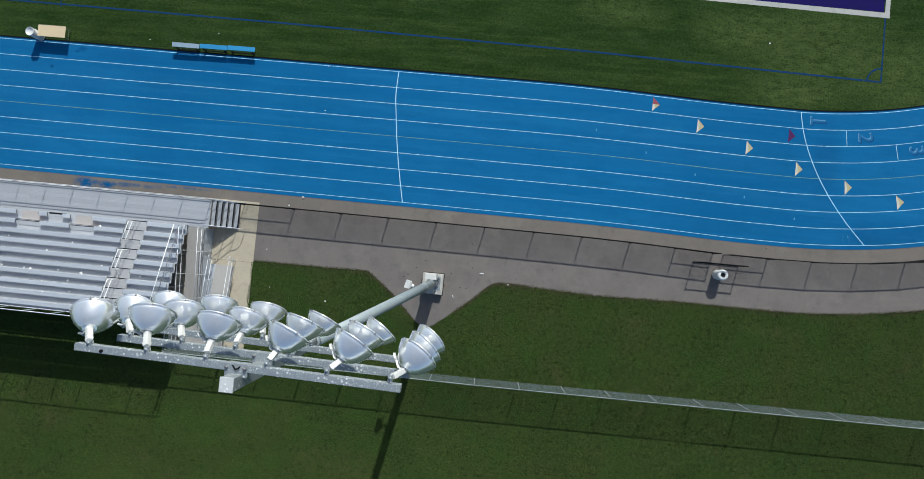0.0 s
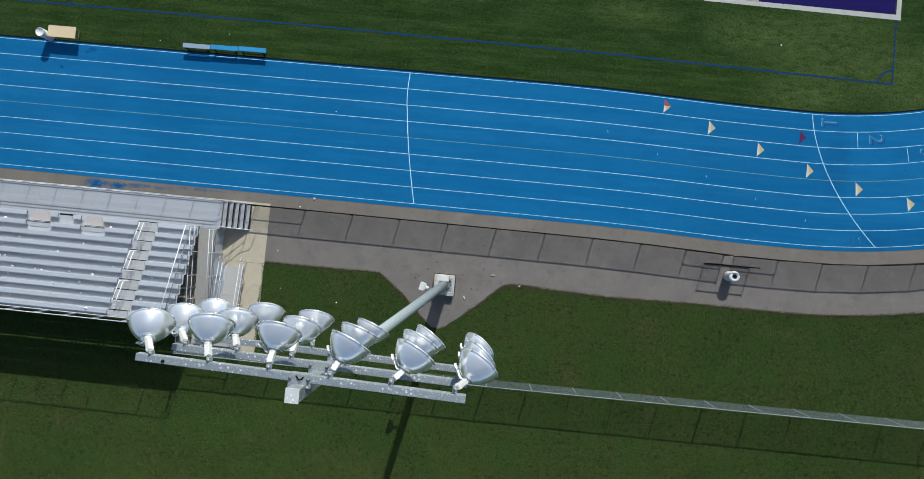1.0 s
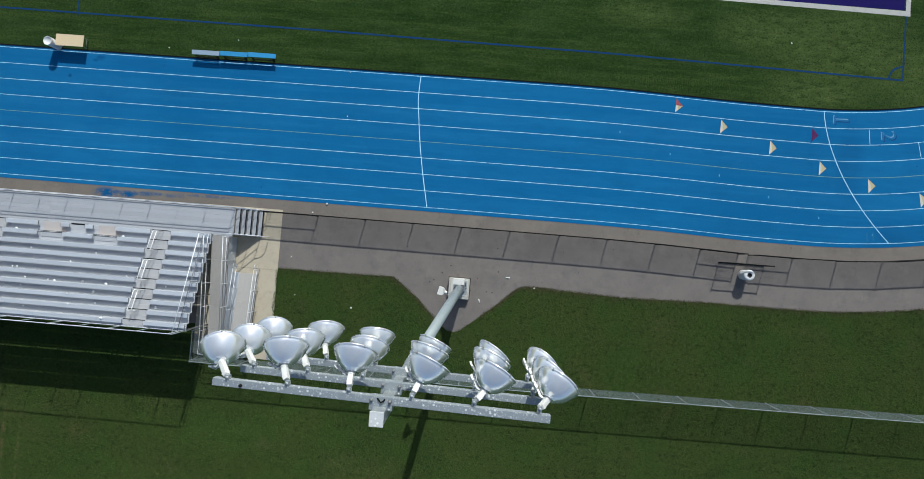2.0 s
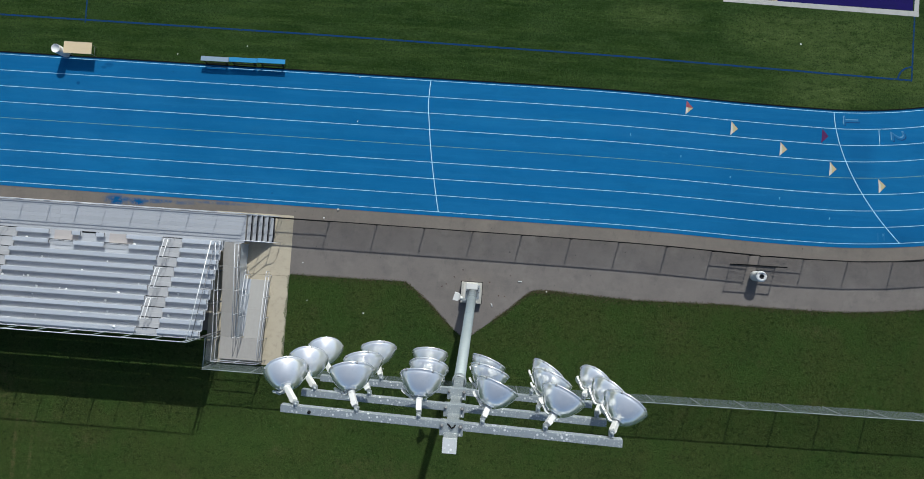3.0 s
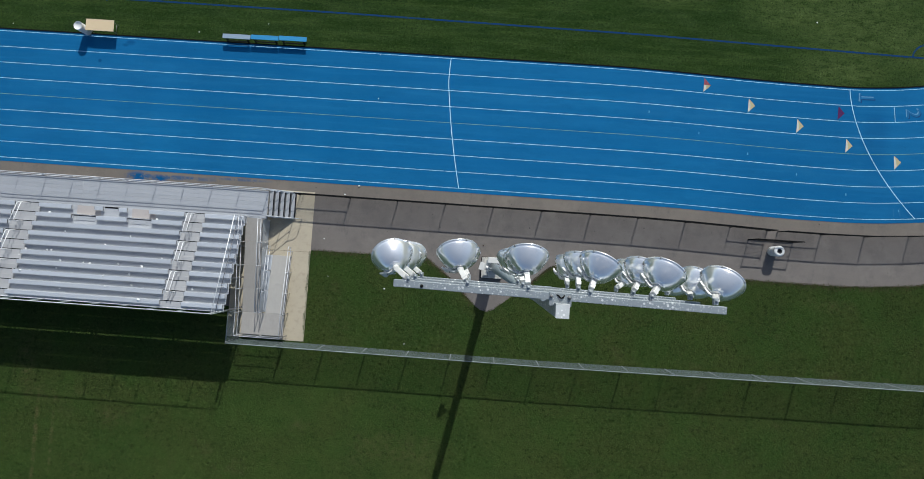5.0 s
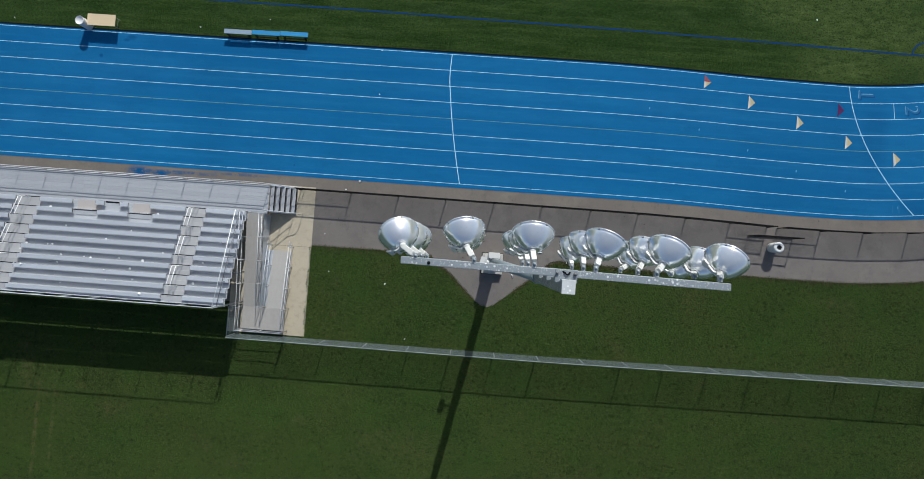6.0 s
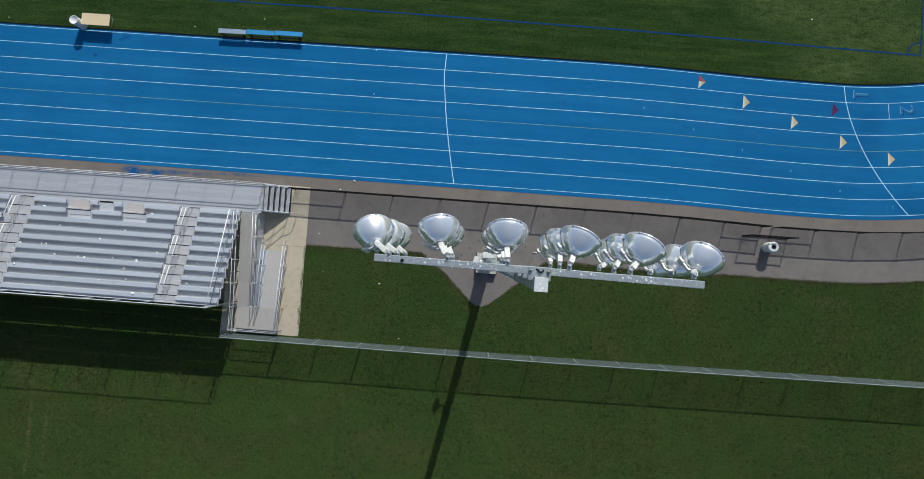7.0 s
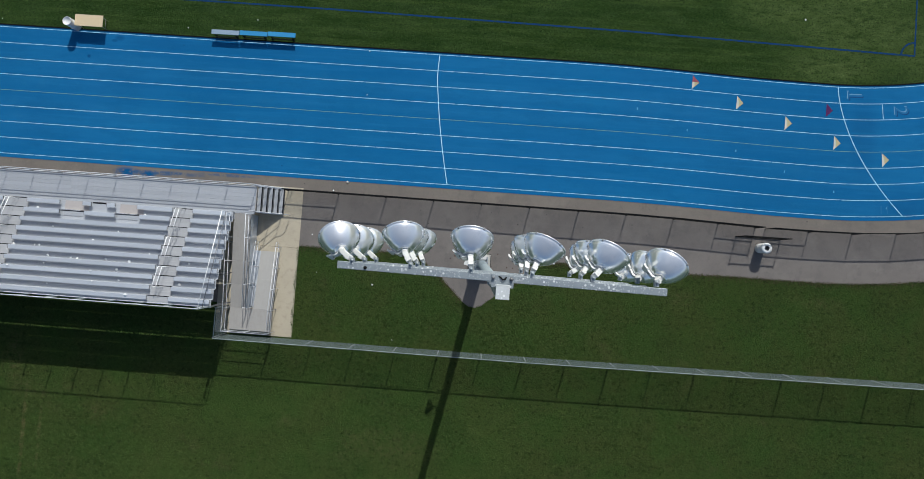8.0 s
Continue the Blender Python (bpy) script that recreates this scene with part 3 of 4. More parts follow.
def fence(points, height, mat, label, group="", midrails=(), post_r=0.036, rail_r=0.03, links=True, bottom=False, name="fence", wire=0.0032, link=None):
    """A pipe fence whose posts stand at the points."""
    x0, y0 = points[0]
    f = thing(name, x0, y0, 0, label, "fence", group)
    for k, (x, y) in enumerate(points):
        bm = tube(bmesh.new(), [(0, 0, 0), (0, 0, height + 0.02)], post_r, 10)
        lathe(bm, [(post_r * 1.25, height + 0.01), (post_r * 1.2, height + 0.05), (post_r * 0.6, height + 0.08), (0, height + 0.085)], 10)
        part("post", bm, POST_STEEL if link else mat, f, at=Matrix.Translation((x - x0, y - y0, 0)))
    for k, (a, b) in enumerate(zip(points, points[1:])):
        dx, dy = b[0] - a[0], b[1] - a[1]
        L = math.hypot(dx, dy)
        m = pose(a[0] - x0, a[1] - y0, 0, 0, 0, math.degrees(math.atan2(dy, dx)))
        part("top_rail", tube(bmesh.new(), [(0, 0, height), (L, 0, height)], rail_r, 8), mat, f, at=m)
        if k in midrails:
            part("mid_rail", tube(bmesh.new(), [(0, 0, height * 0.52), (L, 0, height * 0.52)], rail_r * 0.85, 8), mat, f, at=m)
        if bottom:
            part("bottom_rail", tube(bmesh.new(), [(0, 0, 0.06), (L, 0, 0.06)], rail_r * 0.8, 8), mat, f, at=m)
        if links:
            part("chain_link", link_mesh(L, height, link or mat, 0.075, wire), link or mat, f, at=m @ Matrix.Translation((0, 0.02, 0)))
    return f


def fences():
    off = lambda x: along(x, OUTER - 1.16)
    fence([off(s) for s in (-10.35, -7.02, -3.89, -0.78, 2.36, 5.5, 8.65, 11.76, 14.88, 17.80, 20.17)], 1.22, BLACK_STEEL, "waist-high black chain link fence along the track", "track fences", (0, 9), links=True, wire=0.0044, rail_r=0.032, post_r=0.029)
    fence([off(s) for s in (20.82, 23.55, 25.98, 28.40, 30.9, 33.5, 36.2, 39.0, 42.0, 45.0)], 1.22, BLACK_STEEL, "waist-high black chain link fence round the bend", "track fences", (0,), wire=0.0044, rail_r=0.032, post_r=0.029)
    fence([(18.80, -2.12), (21.62, -2.12)], 1.22, BLACK_STEEL, "short free-standing black chain link barrier behind the opening", "track fences", (), bottom=True, name="fence_barrier", wire=0.0018, rail_r=0.032, post_r=0.029)
    back = lambda x: (x, -10.87 + 0.0105 * max(x - 6, 0))
    xs = [-13.7, -10.73] + [-8.0 + 2.75 * i for i in range(17)]
    fence([back(x) for x in xs], 1.83, FENCE_STEEL, "tall galvanised chain link fence across the lawn", "rear fences", (), wire=0.0032, rail_r=0.027, link=LINK_STEEL)
    fence([(-13.7, -8.95), (-13.7, -10.79)], 1.83, FENCE_STEEL, "galvanised chain link return fence beside the ramp", "rear fences", (), wire=0.0032, rail_r=0.027, link=LINK_STEEL)


# ---- floodlight mast ----
MAST = (2.58, -5.03)


BOWL_R, BOWL_D, BOWL_BAND = 0.285, 0.285, 0.050


def bowl_height(r):
    """Height of the bowl's outside over its pole at a radius."""
    return (BOWL_D - BOWL_BAND) * (r / BOWL_R) ** 2.5


def bowl_profile():
    """Flat stamped pole with a ring groove, deep dish, upright band and rolled rim; then the inside."""
    R, D = BOWL_R, BOWL_D
    z = bowl_height(0.104)
    outer = [(0.0, z - 0.016), (0.070, z - 0.015), (0.080, z - 0.011), (0.084, z - 0.016), (0.092, z - 0.014), (0.100, z - 0.005), (0.104, z)]
    outer += [(0.104 + (R - 0.104) * u, bowl_height(0.104 + (R - 0.104) * u)) for u in (0.08, 0.17, 0.27, 0.38, 0.49, 0.60, 0.71, 0.82, 0.92)]
    outer += [(R + 0.001, D - BOWL_BAND + 0.004), (R + 0.004, D - 0.034), (R + 0.005, D - 0.014), (R + 0.013, D - 0.010), (R + 0.019, D - 0.002), (R + 0.016, D + 0.009), (R - 0.004, D + 0.010)]
    inner = [(r - 0.008, h + 0.008) for r, h in reversed(outer[6:17])] + [(0.0, 0.05)]
    return outer + inner


def floodlight(x, z, azimuth, dip, reach):
    """One lamp: knuckle, ribbed socket, aiming strap round the bowl, spun bowl with a rolled rim, glass."""
    lamp = thing("floodlight", x, -4.765, z, "silver spun aluminium floodlight with white cast socket on the crossarm", "floodlight", "floodlights on the mast")
    # local: +y ahead of the crossarm; the bowl opens along +z of the turned frame
    neck = Vector(reach)
    aim = pose(*neck, 0, 0, azimuth) @ pose(0, 0, 0, -90 - dip, 0, 0)
    R, D = BOWL_R, BOWL_D
    part("bowl", lathe(bmesh.new(), bowl_profile(), 48), REFLECTOR, lamp, "shiny spun aluminium bowl", at=aim)
    part("glass", lathe(bmesh.new(), [(R - 0.006, D + 0.010), (R * 0.6, D + 0.032), (0, D + 0.042)], 32), LENS, lamp, "domed glass lens", at=aim)
    for k in range(5):
        part("clip", box(bmesh.new(), R + 0.004, R + 0.023, -0.010, 0.010, D - 0.020, D + 0.014, 0.002), SHADE_STEEL, lamp, at=aim @ Matrix.Rotation(radians(12 + 72 * k), 4, "Z"))
    # socket from the knuckle to the pole of the bowl
    pole = aim @ Vector((0, 0, bowl_height(0.104) - 0.014))
    long = pole.length
    bm = box(bmesh.new(), -0.036, 0.036, -0.036, 0.036, 0.052, long - 0.006, 0.012)
    box(bm, -0.0385, 0.0385, -0.0385, 0.0385, 0.095, 0.115, 0.003)
    lathe(bm, [(0.040, long - 0.045), (0.050, long - 0.035), (0.050, long - 0.008), (0.0, long - 0.006)], 20)
    part("socket", bm, CAST, lamp, "white cast socket", at=pole.to_track_quat("Z", "X").to_matrix().to_4x4())
    # strap that follows the outside of the bowl and ends in a broad pad
    bm = bmesh.new()
    rings = []
    for k in range(15):
        u = k / 14
        r = 0.045 + 0.175 * u
        off = 0.012 + 0.010 * u + 0.006 * math.sin(u * 8.5)
        slope = 2.5 * (D - BOWL_BAND) / R * (r / R) ** 1.5
        out = Vector((-slope, 0, -1)).normalized()
        c = Vector((-r, 0.020 * u, max(bowl_height(r), bowl_height(0.104) - 0.014))) + out * off * 1.6
        w, t = (0.022 + 0.006 * u) if u < 0.70 else 0.052, 0.014
        side = Vector((0, 1, 0))
        rings.append([bm.verts.new(c + p) for p in (side * w + out * t, -side * w + out * t, -side * w - out * t, side * w - out * t)])
    for p, q in zip(rings, rings[1:]):
        for k in range(4):
            bm.faces.new((p[k], p[(k + 1) % 4], q[(k + 1) % 4], q[k]))
    bm.faces.new(rings[0])
    bm.faces.new(rings[-1][::-1])
    bmesh.ops.recalc_face_normals(bm, faces=bm.faces[:])
    strap = part("aiming_strap", bm, CAST, lamp, "white curved aiming strap", at=aim @ Matrix.Rotation(radians(-20), 4, "Z"))
    part("strap_bolt", lathe(bmesh.new(), [(0, 0.016), (0.010, 0.016), (0.010, 0.0)], 6), SHADE_STEEL, strap, at=pose(-0.155, 0.012, bowl_height(0.155) - 0.040, 0, 180 + 38, 0))
    bm = box(bmesh.new(), -0.030, 0.030, -0.056, 0.03, -0.05, 0.012, 0.006)
    lathe(bm, [(0.020, -0.01), (0.020, 0.03), (0.0, 0.03)], 8)
    part("knuckle", bm, GALV, lamp, "galvanised hinged knuckle")
    return lamp


# per column along the crossarm: its place, then for each row from the top the reach of the pole, the azimuth and the dip
AIM_1 = (0.530, (-0.231, 0.124, -0.285, 28, 46), (-0.221, 0.125, -0.261, 18, 52), (-0.208, 0.124, -0.256, 22, 49))
AIM_2 = (1.335, (-0.124, 0.180, -0.181, 12, 33), (-0.130, 0.165, -0.165, 14, 35), (-0.094, 0.171, -0.187, 10, 33))
AIM_3 = (2.150, (-0.022, 0.182, -0.161, -2, 31), (-0.025, 0.143, -0.210, -5, 35), (-0.067, 0.154, -0.170, 0, 29))
AIM_4 = (2.968, (0.065, 0.146, -0.154, -24, 21), (0.017, 0.151, -0.180, -17, 22), (0.005, 0.091, -0.206, -22, 21))
AIM_5 = (3.765, (0.124, 0.112, -0.180, -29, 24), (0.106, 0.123, -0.191, -26, 24), (0.135, 0.076, -0.171, -36, 20))
AIM_6 = (4.585, (0.132, 0.049, -0.313, -35, 29), (0.117, 0.027, -0.340, -42, 26), (0.118, 0.005, -0.320, -42, 30))


def mast():
    m = thing("floodlight_mast", *MAST, 0, "tall tapered galvanised steel floodlight mast on a concrete footing", "light mast")
    foot = part("footing", box(bmesh.new(), -0.66, 0.66, -0.66, 0.66, 0, 0.42, 0.03), FOOT_CONC, m, "stained off-white square concrete footing", at=pose(-0.08, -0.07, 0, 0, 0, 0))
    part("joint_filler", box(bmesh.new(), -0.70, 0.70, -0.70, 0.70, 0, 0.030, 0.004), NOSING, foot, "dark joint round the footing")
    part("grout_pad", box(bmesh.new(), -0.50, 0.54, -0.47, 0.57, 0.42, 0.437, 0.004), WHITE_CONC, foot)
    bm = box(bmesh.new(), -0.44, 0.44, -0.44, 0.44, 0.42, 0.46, 0.006)
    part("base_plate", bm, GALV, m)
    for k in range(8):
        a = math.pi / 4 * k
        bm = lathe(bmesh.new(), [(0.0, 0.52), (0.03, 0.52), (0.03, 0.46), (0.045, 0.46), (0.045, 0.45)], 6)
        part("anchor_bolt", bm, SHADE_STEEL, m, at=Matrix.Translation((0.37 * math.cos(a), 0.37 * math.sin(a), 0)))
    bm = tube(bmesh.new(), [(0, 0, 0.45), (0, 0, 24.4)], 0.280, 24, 0.108)
    part("shaft", bm, POLE_STEEL, m, "tapered grey galvanised shaft")
    for z in (5.2, 14.0):
        r = 0.280 - 0.172 * (z - 0.45) / 24 + 0.006
        part("slip_joint", tube(bmesh.new(), [(0, 0, z), (0, 0, z + 0.08)], r, 24), POLE_STEEL, m)
    bm = lathe(bmesh.new(), [(0.108, 24.28), (0.135, 24.30), (0.135, 24.42), (0.108, 24.44)], 20)
    part("collar", bm, GALV, m)
    bm = box(bmesh.new(), -0.085, 0.085, -0.090, 0.090, 24.35, 27.72, 0.012)
    part("head_tube", bm, GALV, m, "square galvanised head tube with cap")
    part("tube_cap", box(bmesh.new(), -0.089, 0.089, -0.094, 0.094, 27.722, 27.74, 0.004), CAP_STEEL, m, "pale cap spotted with bird droppings")
    # control cabinets at the foot
    cab = part("control_box", box(bmesh.new(), -0.34, 0.34, 0.27, 0.62, 1.2, 2.3, 0.02), CAST, m, "white steel control box", at=pose(-0.05, 0, 0))
    part("box_door", box(bmesh.new(), -0.31, 0.31, 0.622, 0.634, 1.24, 2.26, 0.004), WHITE_CONC, cab)
    part("breaker_box", box(bmesh.new(), -0.2, 0.2, -0.14, 0.14, 0.9, 1.5, 0.02), WHITE_CONC, m, "small pale steel breaker box", at=pose(-0.1, -0.42, 0))
    for z in (1.1, 1.7):
        part("strap", lathe(bmesh.new(), [(0.270, z), (0.290, z), (0.290, z + 0.05), (0.270, z + 0.05)], 24), GALV, m)
    part("conduit", tube(bmesh.new(), [(-0.30, 0.28, 0.42), (-0.30, 0.28, 0.9)], 0.03, 8), GALV, m)
    for x in (0.20, 0.29):
        part("cable", tube(bmesh.new(), [(x, 0.36, 1.25), (x + 0.03, 0.33, 0.95), (x + 0.06, 0.24, 0.62), (x + 0.02, 0.10, 0.47)], 0.022, 6), BLACK_STEEL, m, "black supply cable")
    # horn loudspeaker on a short arm
    bm = bmesh.new()
    rings = []
    for x, w, h in ((-0.25, 0.200, 0.19), (-0.23, 0.205, 0.195), (-0.08, 0.202, 0.190), (0.02, 0.185, 0.170), (0.07, 0.110, 0.110), (0.10, 0.085, 0.085)):
        rings.append([bm.verts.new((x, y, z)) for y, z in ((-w, -h), (w, -h), (w, h), (-w, h))])
    for p, q in zip(rings, rings[1:]):
        for k in range(4):
            bm.faces.new((p[k], p[(k + 1) % 4], q[(k + 1) % 4], q[k]))
    bm.faces.new(rings[-1][::-1])
    bmesh.ops.recalc_face_normals(bm, faces=bm.faces[:])
    horn = part("loudspeaker", bm, CAST, m, "white horn loudspeaker on a short bracket", at=pose(-0.68, 0.10, 6.5, 0, 0, -14))
    part("horn_throat", lathe(bmesh.new(), [(0.0, 0.0), (0.05, 0.0), (0.09, -0.05), (0.17, -0.13)], 20), SHADE_STEEL, horn, at=pose(-0.10, 0, 0, 0, 90, 0))
    part("driver", lathe(bmesh.new(), [(0.0, 0.0), (0.085, 0.0), (0.09, 0.01), (0.09, 0.13), (0.07, 0.15), (0.0, 0.15)], 20), CAST, horn, at=pose(0.07, 0, 0, 0, 90, 0))
    for y in (-0.10, 0.02):
        part("speaker_bracket", box(bmesh.new(), -0.02, 0.52, y - 0.018, y + 0.018, -0.125, -0.095, 0.004), GALV, horn)
    part("speaker_strap", lathe(bmesh.new(), [(0.240, -0.12), (0.256, -0.12), (0.256, 0.02), (0.240, 0.02)], 24), GALV, m, at=Matrix.Translation((0, 0, 6.45)))
    # crossarms
    tilt = -2.4
    for row, z in enumerate((27.45, 26.63, 25.69)):
        arm = part("crossarm", box(bmesh.new(), -2.20, 2.20, -0.05, 0.05, -0.05, 0.05, 0.008), GALV, m, "square galvanised crossarm with white bird droppings", at=pose(2.53 - MAST[0], -4.862 - 0.008 * row - MAST[1], z, 0, tilt, -0.6))
        part("clamp", box(bmesh.new(), -0.150, 0.150, -0.125, 0.056, -0.062, 0.058, 0.008), GALV, arm, at=pose(0.05, 0, 0, 0, -tilt, 0.6))
        for k in (-0.12, 0.12):
            part("clamp_bolt", lathe(bmesh.new(), [(0, 0.03), (0.02, 0.03), (0.02, 0.0), (0.03, 0.0)], 6), SHADE_STEEL, arm, at=Matrix.Translation((k + 0.05, 0.0, 0.062)))
        if row == 0:
            part("cable_stub", tube(bmesh.new(), [(0.10, 0.02, 0.05), (0.09, 0.0, 0.075), (0.055, -0.015, 0.085), (0.03, 0.01, 0.075), (0.0, 0.025, 0.052)], 0.011, 6), BLACK_STEEL, arm, "short black cable loop")
            part("cable_plug", lathe(bmesh.new(), [(0, 0.03), (0.018, 0.026), (0.024, 0.0), (0.024, -0.01)], 10), BLACK_STEEL, arm, at=Matrix.Translation((-1.81, -0.012, 0.05)))
        for x, *rows in (AIM_1, AIM_2, AIM_3, AIM_4, AIM_5, AIM_6):
            rx, ry, rz, az, dip = rows[row]
            floodlight(x, z + (x - 2.53) * math.sin(radians(-tilt)) + 0.045, az, dip, (rx, ry, rz))


# ---- aluminium seating ----
SX1, SX0 = -13.30, -62.0
ROW, RISE, Y0, ZW = 0.60, 0.213, -2.92, 1.15
AISLES = ((-17.10, -15.80), (-28.10, -26.52), (-39.2, -37.8), (-50.2, -48.8))


def plank(length, w, h, bevel=0.008):
    return box(bmesh.new(), 0, length, -w, 0, -h, 0, bevel)


def seating():
    st = thing("bleacher", -13.55, -1.2, 0, "silver aluminium bleacher with ten rows of plank seats", "bleacher")
    O = Matrix.Translation((13.55, 1.2, 0))
    put = lambda name, bm, mat, m, label="", parent=None: part(name, bm, mat, parent or st, label, O @ m)
    spans = []
    x = SX1
    for a0, a1 in AISLES:
        spans.append((a1, x))
        x = a0
    spans.append((SX0, x))
    # front walkway of long planks, each in lengths
    cut = [SX0, -52.0, -42.0, -33.4, -24.1, -12.02]
    for k in range(9):
        for a, b in zip(cut, cut[1:-1] + [-12.02 if k < 7 else SX1]):
            put("deck_plank", plank(b - a - 0.004, 0.2425, 0.045), ALU_DECK, Matrix.Translation((a, -1.16 - 0.245 * k, ZW)))
    put("edge_beam", plank(SX1 - SX0 + 1.25, 0.045, 0.2), ALU_DECK, Matrix.Translation((SX0, -1.09, ZW + 0.03)))
    for n in range(10):
        y, z = Y0 - ROW * n, ZW + RISE * n
        # foot boards run through the aisles
        for a, b in zip(cut[:-1], cut[1:-1] + [SX1]):
            for k in range(3 if n < 9 else 2):
                put("foot_plank", plank(b - a - 0.005, 0.190, 0.04), FOOT_DECK, Matrix.Translation((a, y - 0.018 - 0.192 * k, z + RISE * 0.999)))
            put("riser_board", box(bmesh.new(), 0, b - a - 0.006, -0.010, 0.010, 0, RISE - (0.105 if n in (3, 5, 7) else 0.012)), FOOT_DECK, Matrix.Translation((a, y - 0.006, z + 0.006)))
        for j, (a, b) in enumerate(spans):
            pieces = [(a, b)]
            if j == 1:
                if n == 0:
                    pieces = [(a, -24.40), (-22.91, -22.35), (-21.35, -20.81), (-19.38, b)]
                if n == 1:
                    pieces = [(a, -24.2), (-22.6, -20.62), (-19.05, b)]
            for p0, p1 in pieces:
                s = put("seat_plank", plank(p1 - p0, 0.245, 0.045, 0.012), ALU, Matrix.Translation((p0, y, z + 0.44)))
                part("end_cap", box(bmesh.new(), -0.012, 0.0, -0.25, 0.005, -0.05, 0.003, 0.003), SHADE_STEEL, s)
                part("end_cap", box(bmesh.new(), 0, 0.012, -0.25, 0.005, -0.05, 0.003, 0.003), SHADE_STEEL, s, at=Matrix.Translation((p1 - p0, 0, 0)))
                m = max(2, int((p1 - p0) / 1.83) + 1)
                if p1 > -32:
                    for q in range(m):
                        xx = p0 + 0.15 + (p1 - p0 - 0.3) * q / (m - 1)
                        put("seat_bracket", box(bmesh.new(), -0.02, 0.02, -0.2, -0.05, -0.42, -0.046), SHADE_STEEL, Matrix.Translation((xx, y, z + 0.44)))
        # aisle half steps with dark nosings
        for a0, a1 in AISLES[:2]:
            if n:
                put("aisle_step", plank(a1 - a0 - 0.10, 0.27, 0.04), AISLE_DECK, Matrix.Translation((a0 + 0.05, y + 0.27, z + 0.105)))
            put("aisle_plate", plank(a1 - a0 - 0.06, 0.33 if n < 9 else 0.30, 0.004, 0), AISLE_DECK, Matrix.Translation((a0 + 0.03, y - 0.02, z + RISE + 0.008)))
            put("nosing", box(bmesh.new(), -0.07, a1 - a0 - 0.05, -0.040, 0.008, -0.012, 0.014, 0.003), NOSING, Matrix.Translation((a0 + 0.01, y + 0.012, z + RISE)), "dark strip on the step edge")
    # rear toe board and the frame below
    ye, ze = Y0 - ROW * 10 + 0.21, ZW + RISE * 10
    put("rear_beam", box(bmesh.new(), 0, SX1 - SX0, -0.075, -0.067, -0.12, 0.02, 0.003), ALU, Matrix.Translation((SX0, ye, ze)))
    x = SX1 - 0.25
    while x > -40:
        put("raker", tube(bmesh.new(), [(0, Y0, ZW - 0.05), (0, ye, ze - 0.15)], 0.05, 6), SHADE_STEEL, Matrix.Translation((x, 0, 0)))
        for yy, zt in ((-1.25, ZW - 0.06), (-2.8, ZW - 0.06), (-4.8, ZW + 0.5), (-6.8, ZW + 1.2), (-8.75, ZW + 1.9)):
            put("leg", box(bmesh.new(), -0.04, 0.04, -0.04, 0.04, 0.0, zt), SHADE_STEEL, Matrix.Translation((x, yy, 0.01)))
        put("floor_beam", box(bmesh.new(), -0.05, 0.05, -8.85, -1.2, 0.0, 0.08), SHADE_STEEL, Matrix.Translation((x, 0, 0.012)))
        x -= 1.83
    # guard rails: front, rear, end
    def rails(name, pts, heights, r=0.021, mat=RAIL):
        for hgt in heights:
            put(name, tube(bmesh.new(), [(p[0], p[1], p[2] + hgt) for p in pts], r, 8), mat, Matrix())
    xs = [-12.02 - 1.815 * i for i in range(28)]
    for x in xs:
        put("guard_post", tube(bmesh.new(), [(x, -1.125, ZW - 0.1), (x, -1.125, ZW + 1.07)], 0.021, 8), RAIL, Matrix())
    rails("guard_rail", [(xs[0], -1.125, ZW), (xs[-1], -1.125, ZW)], (0.10, 0.93, 1.07))
    xs = [-13.34, -13.6] + [-15.43 - 1.735 * i for i in range(27)]
    yg = ye - 0.025
    for x in xs:
        put("rear_post", tube(bmesh.new(), [(x, yg, ze - 0.5), (x, yg, ze + 1.34)], 0.030, 8), FENCE_STEEL, Matrix())
    rails("rear_rail", [(xs[0], yg, ze), (xs[-1], yg, ze)], (0.12, 1.34), 0.026)
    a, b = (-13.50, Y0 + 0.0, ZW + 0.25), (-13.50, ye, ze + 0.05)
    rails("end_rail", [a, b], (1.07,), 0.024, WHITE_PIPE)
    rails("end_rail", [a, b], (0.55,), 0.018, SHADE_STEEL)
    for u in (0.0, 0.25, 0.5, 0.75, 1.0):
        p = [a[i] + (b[i] - a[i]) * u for i in range(3)]
        put("end_post", tube(bmesh.new(), [(p[0], p[1], p[2] - 0.35), (p[0], p[1], p[2] + 1.07)], 0.021, 8), RAIL, Matrix())
    # short rails up the middle of each aisle
    for a0, a1 in AISLES[:2]:
        xm = (a0 + a1) / 2 - 0.18
        for n0 in (0, 3, 6):
            y1, z1 = Y0 - ROW * n0 - 0.05, ZW + RISE * (n0 + 0.4)
            y2, z2 = y1 - ROW * 2.0, z1 + RISE * 2.0
            for dx in (0.0, 0.24):
                put("aisle_rail", tube(bmesh.new(), [(xm + dx, y1, z1), (xm + dx, y1, z1 + 0.80), (xm + dx, y1 - 0.06, z1 + 0.88), (xm + dx, y2 + 0.06, z2 + 0.87), (xm + dx, y2, z2 + 0.80), (xm + dx, y2, z2)], 0.021, 8), WHITE_PIPE, Matrix(), "white aisle handrail")
